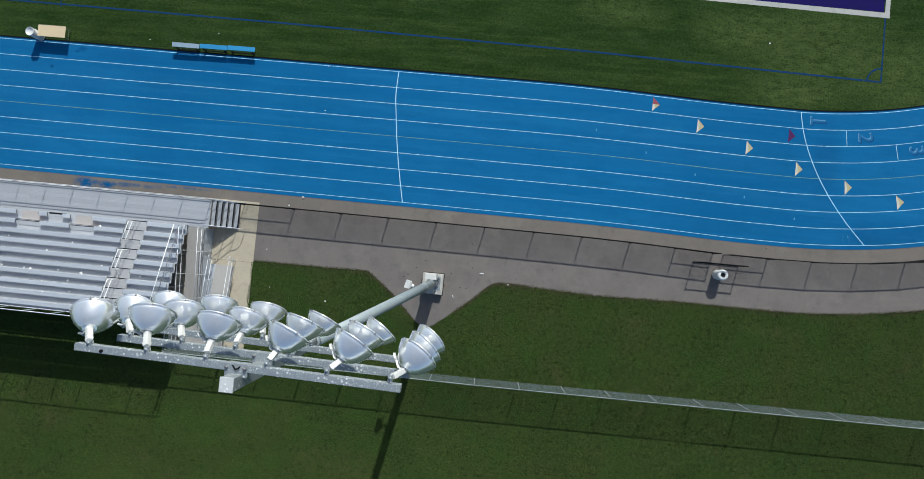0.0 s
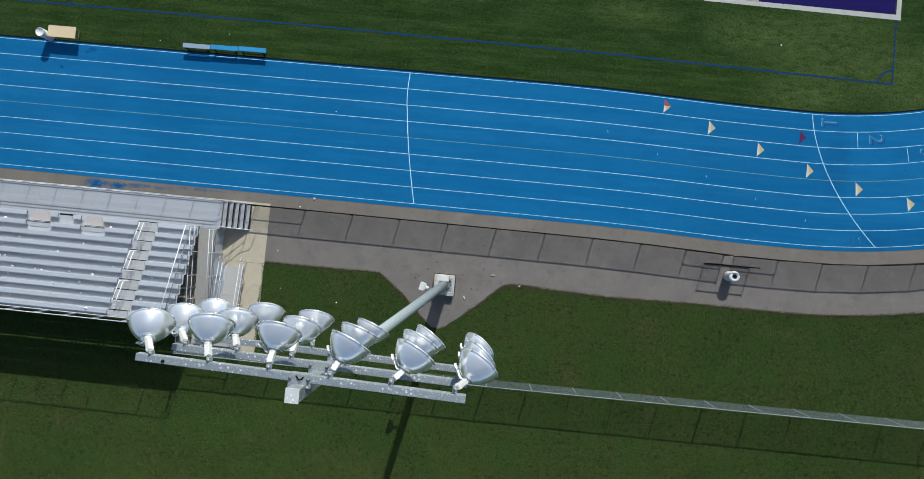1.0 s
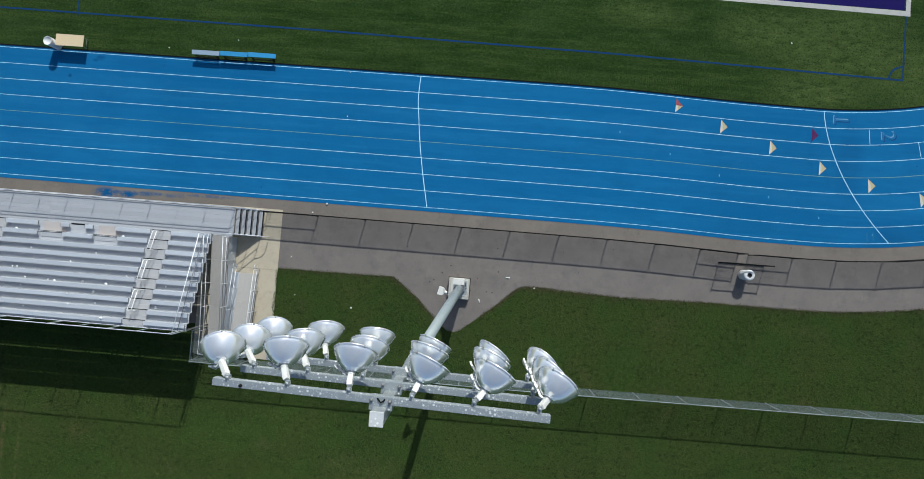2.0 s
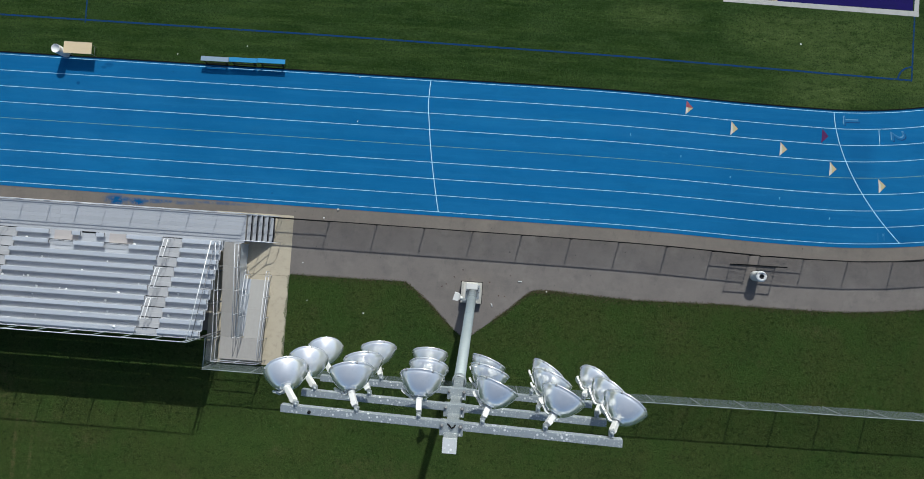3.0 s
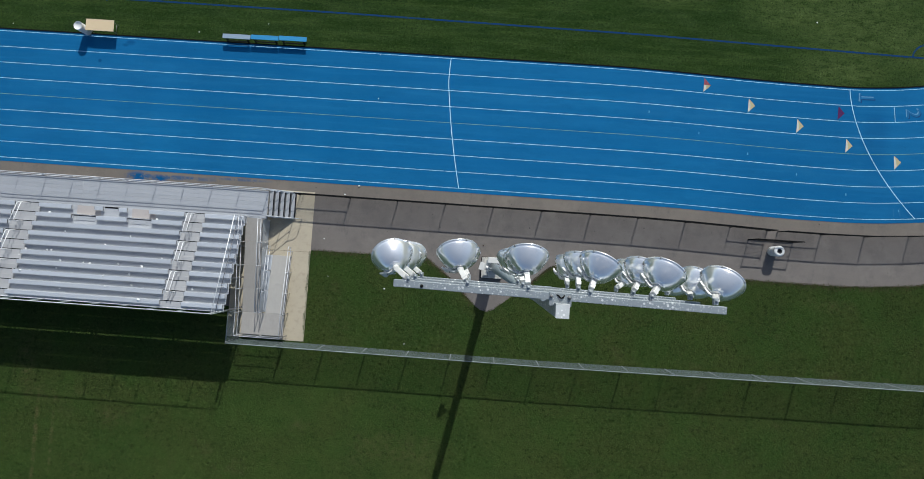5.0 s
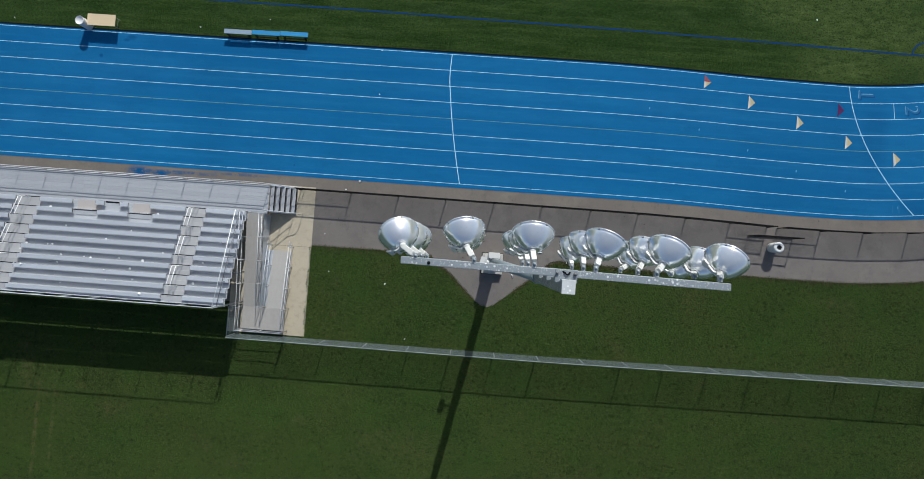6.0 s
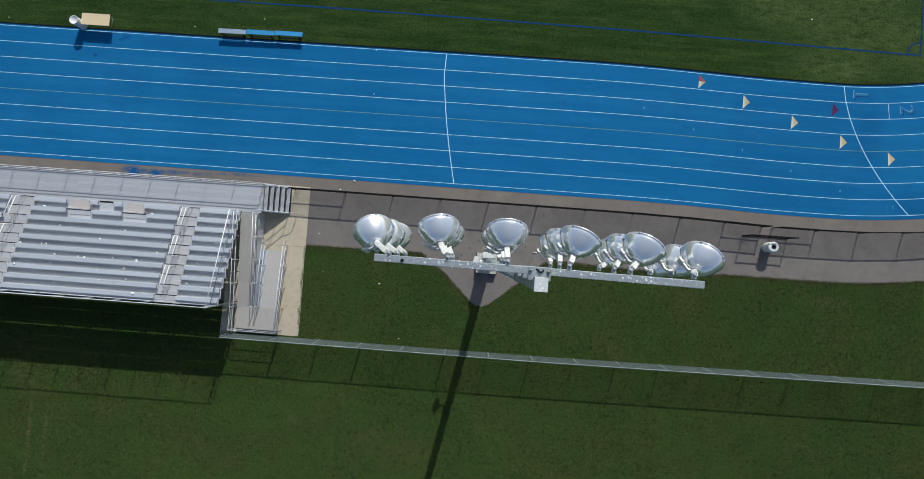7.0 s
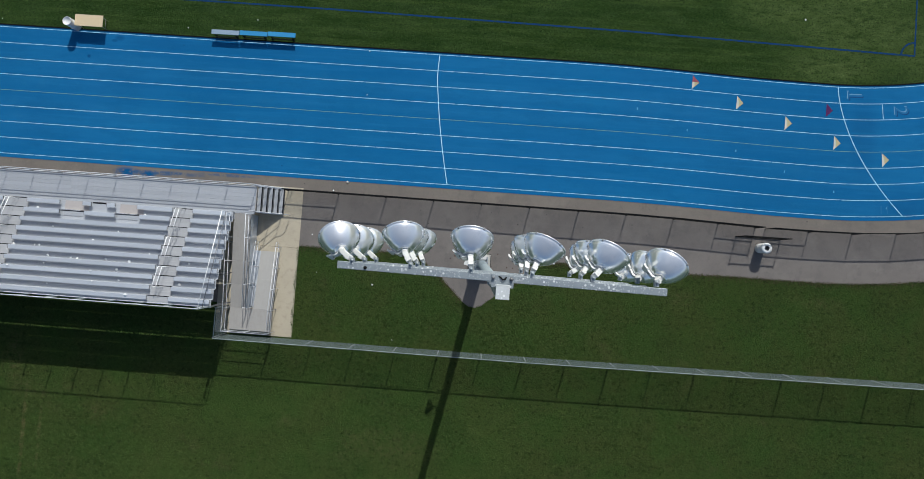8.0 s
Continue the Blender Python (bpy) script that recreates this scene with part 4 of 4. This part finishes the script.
    # dark nosings at the wheelchair places
    for x0, x1, n in ((-24.35, -22.55, 1), (-20.75, -19.0, 1), (-22.40, -21.30, 0)):
        put("nosing", box(bmesh.new(), 0, x1 - x0, -0.085, 0.012, -0.02, 0.012, 0.003), NOSING, Matrix.Translation((x0, Y0 - ROW * n + 0.012, ZW + RISE * (n + 1))), "dark strip on the step edge")
    # barriers before the wheelchair places
    for x0, x1 in ((-24.2, -22.6), (-20.62, -19.05)):
        y, z = Y0 - ROW - 0.02, ZW + RISE
        for hgt in (0.45, 0.90):
            pts = [(x0, y, z), (x0, y, z + hgt - 0.15), (x0 + 0.05, y, z + hgt - 0.05), (x0 + 0.16, y, z + hgt), (x1 - 0.16, y, z + hgt), (x1 - 0.05, y, z + hgt - 0.05), (x1, y, z + hgt - 0.15), (x1, y, z)]
            put("barrier_rail", tube(bmesh.new(), pts if hgt > 0.5 else pts[3:5], 0.012, 8), RAIL, Matrix(), "bent pipe barrier" if hgt > 0.5 else "")
        put("wheelchair_deck", box(bmesh.new(), x0 + 0.02, x1 - 0.02, y + 0.03, Y0 + 0.0, -0.03, 0.006), TAN_DECK, Matrix.Translation((0, 0, ZW + RISE)), "worn brownish deck of the wheelchair place")


def stair_and_ramp():
    st = thing("bleacher_stair", -10.6, -1.1, 0, "aluminium stair with pipe handrails down from the bleacher walkway", "stair")
    O = Matrix.Translation((10.6, 1.1, 0))
    put = lambda name, bm, mat, label="": part(name, bm, mat, st, label, O)
    n = 6
    for k in range(1, n):
        x, z = -12.0 + 0.285 * (k - 1) + 0.0, ZW - ZW / n * k
        put("tread", box(bmesh.new(), x, x + 0.275, -2.76, -1.14, z - 0.04, z, 0.006), ALU_DECK)
        # black strip drawn for the dark shadow line between treads
        put("nosing", box(bmesh.new(), x + 0.225, x + 0.283, -2.755, -1.145, z - 0.03, z + 0.008, 0.003), NOSING, "dark strip on the step edge")
    for k in range(n):
        x, z = -12.0 + 0.285 * (k - 1) + 0.275, ZW - ZW / n * k
        put("riser", box(bmesh.new(), x - 0.004, x + 0.004, -2.75, -1.15, max(z - ZW / n, 0.03), z - 0.045), SHADE_STEEL)
    bm = bmesh.new()
    for y in (-1.05, -1.07):
        q = [bm.verts.new(c) for c in ((-12.02, y, 0.02), (-12.02, y, ZW - 0.05), (-10.66, y, 0.12), (-10.66, y, 0.02))]
        bm.faces.new(q)
    put("side_panel", bm, ALU_DECK)
    for y in (-1.12, -2.79):
        put("stringer", tube(bmesh.new(), [(-12.0, y, ZW - 0.1), (-10.62, y, 0.08)], 0.045, 6), ALU)
        for h in (0.45, 0.92):
            put("handrail", tube(bmesh.new(), [(-12.02, y, ZW + h), (-10.7, y, 0.12 + h), (-10.40, y, 0.06 + h), (-10.25, y, h - 0.02), (-10.16, y, h - 0.16), (-10.14, y, h - 0.32), (-10.14, y, 0.022)] if h > 0.9 else [(-12.02, y, ZW + h), (-10.7, y, 0.12 + h)], 0.021, 8), RAIL)
        for x, z in ((-12.02, ZW), (-11.35, 0.6), (-10.7, 0.05)):
            put("rail_post", tube(bmesh.new(), [(x, y, z - 0.05 if z > 0.1 else 0.02), (x, y, z + 0.95)], 0.021, 8), RAIL)
    r = thing("access_ramp", -12.5, -10.4, 0, "aluminium wheelchair ramp in two legs with pipe handrails", "ramp")
    O2 = Matrix.Translation((12.5, 10.4, 0))
    put = lambda name, bm, mat, label="", parent=None: part(name, bm, mat, parent or r, label, O2)
    zl = 0.56
    # upper leg beside the seating
    def leg(x0, x1, y0, z0, y1, z1, name, mat):
        nn = max(2, int(abs(y1 - y0) / 1.5))
        for k in range(nn):
            u, v = k / nn, (k + 1) / nn
            bm = bmesh.new()
            vs = []
            for yy, zz in ((y0 + (y1 - y0) * u, z0 + (z1 - z0) * u), (y0 + (y1 - y0) * v + 0.006 * (1 if y1 < y0 else -1), z0 + (z1 - z0) * v)):
                vs += [(x0, yy, zz), (x1, yy, zz), (x1, yy, zz - 0.05), (x0, yy, zz - 0.05)]
            vv = [bm.verts.new(c) for c in vs]
            for q in ((0, 1, 5, 4), (1, 2, 6, 5), (2, 3, 7, 6), (3, 0, 4, 7), (0, 3, 2, 1), (4, 5, 6, 7)):
                bm.faces.new([vv[i] for i in q])
            bmesh.ops.recalc_face_normals(bm, faces=bm.faces[:])
            put(name, bm, mat)
    put("top_landing", box(bmesh.new(), -13.5, -12.02, -2.95, -2.88, ZW - 0.045, ZW, 0.004), ALU_DECK)
    leg(-13.36, -12.28, -2.96, ZW, -9.0, zl, "ramp_plate", ALU_WORN)
    leg(-11.86, -10.62, -9.0, zl, -5.25, 0.06, "ramp_plate", RAMP_PALE)
    put("landing", box(bmesh.new(), -13.36, -10.62, -10.42, -9.006, zl - 0.05, zl, 0.004), ALU_WORN)
    bm = bmesh.new()
    for x in (-12.255, -12.235):
        q = [bm.verts.new(c) for c in ((x, -3.0, ZW), (x, -9.0, zl), (x, -9.0, 0.03), (x, -3.0, 0.03))]
        bm.faces.new(q if x > -12.25 else q[::-1])
    put("side_sheet", bm, ALU, "aluminium side sheet below the ramp")
    put("gap_sheet", box(bmesh.new(), -12.23, -11.865, -9.0, -5.25, 0.03, 0.045, 0.003), ALU, "aluminium sheet between the two legs")
    def rail_run(pts):
        for h in (0.45, 0.92):
            put("handrail", tube(bmesh.new(), [(x, y, z + h) for x, y, z in pts], 0.021, 8), RAIL)
        for (x0, y0, z0), (x1, y1, z1) in zip(pts, pts[1:]):
            L = math.hypot(x1 - x0, y1 - y0)
            k = max(1, int(L / 1.25))
            for i in range(k + 1):
                u = i / k
                x, y, z = x0 + (x1 - x0) * u, y0 + (y1 - y0) * u, z0 + (z1 - z0) * u
                put("rail_post", tube(bmesh.new(), [(x, y, 0.022), (x, y, z + 0.92)], 0.021, 8), RAIL)
    rail_run([(-13.42, -3.0, ZW), (-13.42, -9.0, zl), (-13.42, -10.44, zl), (-10.56, -10.44, zl), (-10.56, -9.0, zl), (-10.56, -4.95, 0.06)])
    rail_run([(-12.20, -3.0, ZW), (-12.20, -8.9, zl)])
    rail_run([(-11.92, -8.9, zl), (-11.92, -4.95, 0.06)])
    for x in (-11.92, -10.56):
        put("rail_end", tube(bmesh.new(), [(x, -4.95, 0.98), (x, -4.69, 0.95), (x, -4.63, 0.85), (x, -4.67, 0.5), (x, -4.95, 0.48)], 0.021, 8), RAIL)


# ---- loose things ----
def team_bench(x, y, mat, label):
    b = thing("bench", x, y, 0.006, label, "bench", "benches beside the track")
    part("seat_board", box(bmesh.new(), -0.92, 0.92, -0.15, 0.15, 0.45, 0.49, 0.012), mat, b)
    for dx in (-0.7, 0.7):
        bm = box(bmesh.new(), -0.03, 0.03, -0.13, 0.13, 0.40, 0.45, 0.005)
        part("bracket", bm, SHADE_STEEL, b, at=Matrix.Translation((dx, 0, 0)))
        for dy in (-0.11, 0.11):
            part("leg", box(bmesh.new(), -0.03, 0.03, -0.03, 0.03, 0.0, 0.40, 0.004), BLACK_STEEL, b, at=Matrix.Translation((dx, dy * 1.5, 0)))
    part("stretcher", box(bmesh.new(), -0.7, 0.7, -0.20, -0.14, 0.10, 0.16, 0.003), BLACK_STEEL, b)
    return b


def barrel(x, y, h, r, label, name, liner):
    b = thing(name, x, y, 0.014, label, "trash can")
    prof = [(0.0, 0.0), (r * 0.93, 0.0), (r * 0.96, 0.02), (r * 0.96, h * 0.32), (r, h * 0.335), (r, h * 0.35), (r * 0.96, h * 0.365), (r * 0.97, h * 0.65), (r * 1.01, h * 0.665), (r * 1.01, h * 0.68), (r * 0.97, h * 0.695), (r * 0.98, h * 0.97), (r * 1.03, h * 0.975), (r * 1.03, h), (r * 0.95, h), (r * 0.93, h * 0.97), (0, h * 0.96)]
    part("drum", lathe(bmesh.new(), prof, 32), BARREL, b)
    if liner:
        bm = lathe(bmesh.new(), [(r * 0.44, h * 1.07), (r * 0.46, h * 1.11), (r * 0.40, h * 1.12), (r * 0.34, h * 1.06), (r * 0.30, h * 0.98), (0, h * 0.96)], 24)
        for v in bm.verts:
            v.co.x += 0.02 * math.sin(v.co.y * 40)
        part("liner", bm, LINER, b, "crumpled black bin liner", at=Matrix())
        part("lid_ring", lathe(bmesh.new(), [(r * 0.40, h * 1.04), (r * 0.42, h * 1.0), (r * 1.05, h * 0.99), (r * 1.05, h * 1.03), (r * 0.8, h * 1.08), (r * 0.42, h * 1.10), (r * 0.40, h * 1.04)], 32), BARREL, b)
    return b


def plywood_table():
    t = thing("table", -24.34, 9.06, 0.006, "bare tan plywood table on thin folding legs beside the track", "table")
    part("tabletop", box(bmesh.new(), -0.94, 0.94, -0.38, 0.38, 0.64, 0.665, 0.004), PLY, t)
    for dx in (-0.8, 0.8):
        for dy in (-0.3, 0.3):
            part("leg", tube(bmesh.new(), [(dx, dy, 0), (dx, dy, 0.64)], 0.016, 6), SHADE_STEEL, t)
        part("leg_brace", tube(bmesh.new(), [(dx, -0.3, 0.2), (dx, 0.3, 0.2)], 0.012, 6), SHADE_STEEL, t)


def litter(x, y, z, r, seed, what):
    rnd = random.Random(seed)
    bm = bmesh.new()
    bmesh.ops.create_icosphere(bm, subdivisions=1, radius=r)
    for v in bm.verts:
        v.co *= rnd.uniform(0.6, 1.25)
        v.co.z = max(v.co.z * 0.6, -r * 0.35)
    ob = part("paper_scrap", bm, PAPER)
    ob.matrix_basis = pose(x, y, z + r * 0.35, 0, 0, rnd.uniform(0, 360))
    tagged(ob, what, "litter", "scattered paper")


ground()
path_and_apron()
track()
field_marks()
mast()
seating()
stair_and_ramp()
fences()
for x, m, l in ((-15.27, BENCH_GREY, "weathered grey blue plank bench on dark legs"), (-13.40, BENCH_BLUE, "bright blue plank bench on dark legs"), (-11.53, BENCH_BLUE, "bright blue plank bench on dark legs")):
    team_bench(x, 8.98 + 0.02 * (x + 11.5), m, l)
barrel(20.33, -2.78, 0.82, 0.32, "white ribbed trash can with black liner on the walkway", "trash_can", True)
barrel(-25.57, 8.84, 0.95, 0.28, "white plastic barrel beside the plywood table", "trash_barrel", False)
plywood_table()


def blades(name, x, y, rng, wide, tall, m, label, category):
    """Short uneven blades, each a leaning sliver, at the places given."""
    n = len(x)
    a = rng.uniform(0, 2 * np.pi, n)
    w, h = rng.uniform(wide * 0.4, wide, n), rng.uniform(tall * 0.4, tall, n)
    lean = rng.normal(0, tall * 0.9, (n, 2))
    dx, dy = np.cos(a) * w, np.sin(a) * w
    z = np.full(n, 0.004)
    co = np.empty((n, 4, 3))
    co[:, 0] = np.stack([x - dx, y - dy, z], 1)
    co[:, 1] = np.stack([x + dx, y + dy, z], 1)
    co[:, 2] = np.stack([x + dx * 0.6 + lean[:, 0], y + dy * 0.6 + lean[:, 1], h], 1)
    co[:, 3] = np.stack([x - dx * 0.6 + lean[:, 0], y - dy * 0.6 + lean[:, 1], h * 0.9], 1)
    me = bpy.data.meshes.new(name)
    me.from_pydata(co.reshape(-1, 3).tolist(), [], np.arange(4 * n).reshape(n, 4).tolist())
    me.materials.append(m)
    tagged(part(name, me, None), label, category, kind="stuff")


def tufts():
    rng = np.random.default_rng(7)
    ex, ey = [p[0] for p in LAWN_EDGE], [p[1] for p in LAWN_EDGE]
    n = 480000
    x, y = rng.uniform(-40, 37, n), rng.uniform(-24, -3.0, n)
    low = np.interp(x, ex, ey)
    low = np.where((x < -9.3) & (x > -14.6), -10.85, low)
    low = np.where(x <= -14.6, -8.95, low)
    keep = y < low + rng.normal(0.0, 0.035, n)
    x, y = x[keep], y[keep]
    # extra clumps along the paved edge
    cx = rng.uniform(-9.3, 36, 6000)
    cy = np.interp(cx, ex, ey) - np.abs(rng.normal(0, 0.10, 6000)) + 0.05 + 0.04 * np.sin(cx * 3.1) * np.sin(cx * 7.7)
    sy = rng.uniform(-10.8, -4.9, 2600)
    sx = -9.42 - np.abs(rng.normal(0, 0.035, 2600)) - 0.09 * np.sin(sy * 2.3) * np.sin(sy * 5.1 + 1.0) + 0.03
    cx, cy = np.r_[cx, sx], np.r_[cy, sy]
    m = Mat("grass_blade", (0.040, 0.070, 0.0175), 0.9, spec=0.06).world_co()
    m.mix(m.noise(0.30, 5, 0.65, low=0.46, high=0.60), (0.058, 0.084, 0.020), amount=0.7)
    m.mix(m.noise(0.16, 5), (0.066, 0.080, 0.023), amount=0.8)
    m.mix(m.noise(0.45, 6, 0.75, low=0.52, high=0.66), (0.086, 0.090, 0.030), amount=0.6)
    m.mix(m.noise(0.7, 6, 0.7, low=0.46, high=0.66), (0.020, 0.046, 0.010), amount=0.75)
    m.mix(m.noise(2.0, 5, 0.7, low=0.48, high=0.64), (0.082, 0.103, 0.031), amount=0.65)
    m.mix(m.noise(4.5, 5, 0.7, low=0.50, high=0.64), (0.084, 0.116, 0.031), amount=0.5)
    m.mix(m.noise(0.42, 4, 0.6, low=0.47, high=0.62), (0.046, 0.093, 0.019), amount=0.5)
    m.mix(m.noise(3.4, 5, 0.7, low=0.52, high=0.64), (0.013, 0.031, 0.007), amount=0.7)
    m.mix(m.noise(0.35, 5, 0.7, low=0.60, high=0.78), (0.125, 0.105, 0.050), amount=0.5)
    for centre, radii in (((-26.0, -18.5), (5.0, 4.0)), ((-18.0, -19.5), (5.0, 2.5)), ((-7.0, -14.5), (6.0, 2.0)), ((-8.0, -20.0), (16.0, 5.5)), ((4.0, -16.5), (3.0, 3.0)), ((-13.0, -15.8), (7.0, 1.6))):
        m.mix(m.times(m.patch(centre, radii), m.noise(0.8, 6, 0.75, low=0.36, high=0.60)), (0.069, 0.110, 0.026), amount=0.36)
    m.mix(m.times(m.patch((-26.7, -18.8), (0.20, 4.6)), m.noise(2.0, 5, 0.7, low=0.38, high=0.55)), (0.145, 0.122, 0.053), amount=0.55)
    m.mix(m.noise(0.8, 5, 0.65, co=m.stretch(0.35, 1.2, 1), low=0.50, high=0.64), (0.056, 0.090, 0.022), amount=0.35)
    m.each(0.32, island=True)
    blades("grass", np.r_[x, cx], np.r_[y, cy], rng, 0.024, 0.045, m.done(), "short uneven dark green lawn grass", "grass")
    # dry straw-coloured fringe on the slanting edges
    dx = np.r_[rng.uniform(4.0, 8.6, 1500), rng.uniform(-2.0, 1.4, 900), rng.uniform(8.6, 36, 4200), rng.uniform(-9.3, -2.0, 900)]
    dy = np.interp(dx, ex, ey) - np.abs(rng.normal(0, 0.15, len(dx))) + 0.08
    m = Mat("dry_blade", (0.098, 0.078, 0.044), 0.95, spec=0.05).world_co()
    m.mix(m.noise(3.0, 4), (0.062, 0.056, 0.028), amount=0.7)
    m.each(0.35, island=True)
    blades("dry_grass", dx, dy, rng, 0.030, 0.045, m.done(), "dry brown grass along the edge of the walkway", "grass")
    # flattened fibres of the synthetic field
    n = 150000
    x, y = rng.uniform(-34, 38, n), rng.uniform(8.0, 17.5, n)
    line = [along(s, INNER + 0.30) for s in [-34 + 0.5 * i for i in range(150)]]
    keep = y > np.interp(x, [p[0] for p in line], [p[1] for p in line])
    keep &= ~((y > 14.3) & (x > 17.0))
    keep &= np.abs(y - np.interp(x, [p[0] for p in TOUCHLINE], [p[1] for p in TOUCHLINE])) > 0.03
    m = Mat("turf_fibre", (0.0255, 0.053, 0.010), 0.95, spec=0.05).world_co()
    m.mix(m.noise(0.9, 6, 0.7, co=m.stretch(0.45, 1.3, 1), low=0.44, high=0.68), (0.062, 0.098, 0.030), amount=0.6)
    m.mix(m.noise(0.5, 5, 0.7, co=m.stretch(0.5, 1.5, 1), low=0.5, high=0.7), (0.013, 0.035, 0.009), amount=0.7)
    for centre, radii in (((20.5, 12.9), (3.6, 1.7)), ((25.5, 12.0), (6.0, 3.8)), ((13.0, 13.6), (3.5, 1.0)), ((24.0, 9.0), (4.0, 1.2)), ((31.5, 10.5), (4.5, 3.2))):
        m.mix(m.times(m.patch(centre, radii), m.noise(2.2, 6, 0.8, co=m.stretch(0.5, 1.1, 1), low=0.36, high=0.64)), (0.118, 0.162, 0.052), amount=0.9)
    m.mix(m.noise(1.3, 5, 0.7, co=m.stretch(0.12, 1.6, 1), low=0.48, high=0.64), (0.068, 0.104, 0.026), amount=0.6)
    m.mix(m.noise(3.2, 5, 0.75, low=0.52, high=0.64), (0.086, 0.122, 0.034), amount=0.7)
    m.mix(m.noise(4.2, 5, 0.75, low=0.52, high=0.63), (0.008, 0.022, 0.005), amount=0.75)
    m.each(0.30, island=True)
    blades("turf_fibres", x[keep], y[keep], rng, 0.026, 0.030, m.done(), "matted green fibres of the artificial turf", "turf")


tufts()
seat_spots = ((-26.54, -5.87), (-25.20, -5.85), (-24.90, -5.83), (-24.13, -6.43), (-22.68, -6.47), (-20.49, -6.39), (-19.00, -6.46), (-24.16, -6.91), (-20.90, -7.14), (-19.59, -6.98), (-20.59, -7.74), (-19.27, -7.61), (-18.34, -8.36), (-16.68, -7.71), (-15.26, -6.33), (-15.51, -7.58), (-20.28, -4.66), (-26.04, -7.15), (-25.94, -3.50), (-27.51, -7.74), (-26.76, -6.29), (-22.26, -6.51), (-24.49, -4.63), (-26.67, -7.16), (-18.95, -3.47), (-23.5, -8.1), (-21.7, -5.3), (-14.4, -5.0), (-17.9, -5.9))
for i, (x, y) in enumerate(seat_spots):
    n = int((Y0 - y) / ROW)
    on_seat = (Y0 - y) - n * ROW < 0.24 and not any(a < x < b for a, b in AISLES)
    litter(x, y, ZW + RISE * n + (0.44 if on_seat else RISE), (0.095, 0.065, 0.08)[i % 3], 100 + i, "crumpled white paper scrap on the bleacher")
for i, (x, y) in enumerate(((7.30, -4.72), (-8.58, -3.95), (-8.12, -6.38), (-4.38, -6.93), (-13.38, 10.05), (-18.03, 9.24), (22.45, 12.23), (-2.83, -10.41), (-5.69, 5.50), (-7.41, -0.95), (-5.75, 8.42), (-30.76, 9.10))):
    litter(x, y, 0.024 if y > 0 else 0.014, (0.055, 0.04, 0.036)[i % 3], 300 + i, "small crumpled white paper scrap lying on the ground")


def strip(x, y, turn, long):
    """A rolled strip of paper."""
    bm = tube(bmesh.new(), [(-long / 2, 0, 0), (-long * 0.1, 0.015, 0.006), (long / 2, -0.01, 0)], 0.026, 7)
    ob = part("paper_strip", bm, PAPER)
    ob.matrix_basis = pose(x, y, 0.040, 0, 0, turn)
    tagged(ob, "rolled white paper strip lying on the asphalt", "litter", "scattered paper")


def leaf(x, y, turn):
    """A curled dead leaf with a folded midrib."""
    bm = bmesh.new()
    rib = [bm.verts.new((0.11 * u - 0.055, 0, 0.004 + 0.020 * (2 * u - 1) ** 2)) for u in (0, 0.3, 0.65, 1)]
    for side in (-1, 1):
        edge = [bm.verts.new((0.11 * u - 0.055, side * w, 0.022)) for u, w in ((0.3, 0.038), (0.65, 0.030))]
        for f in ((rib[0], rib[1], edge[0]), (rib[1], rib[2], edge[1], edge[0]), (rib[2], rib[3], edge[1])):
            bm.faces.new(f if side > 0 else f[::-1])
    ob = part("dead_leaf", bm, LEAF)
    ob.matrix_basis = pose(x, y, 0.012, 0, 0, turn)
    tagged(ob, "curled brown dead leaf lying on the asphalt", "leaf", "dead leaves on the walkway")


strip(5.56, -4.18, 8, 0.26)
strip(3.85, -5.81, -62, 0.22)
for i, (x, y) in enumerate(((1.34, -4.18), (0.58, -4.84), (0.84, -4.67), (3.63, -4.36), (4.64, -5.20), (4.26, -5.19), (4.93, -3.85), (1.87, -3.69))):
    leaf(x, y, 47 * i)
bm = bmesh.new()
bmesh.ops.create_icosphere(bm, subdivisions=2, radius=0.075)
for v in bm.verts:
    v.co *= random.uniform(0.8, 1.15)
    v.co.z = max(v.co.z * 0.7, -0.03)
stone = part("stone", bm, WHITE_CONC)
stone.matrix_basis = pose(-6.53, -0.35, 0.036)
tagged(stone, "fist-sized pale grey stone beside the track", "stone")
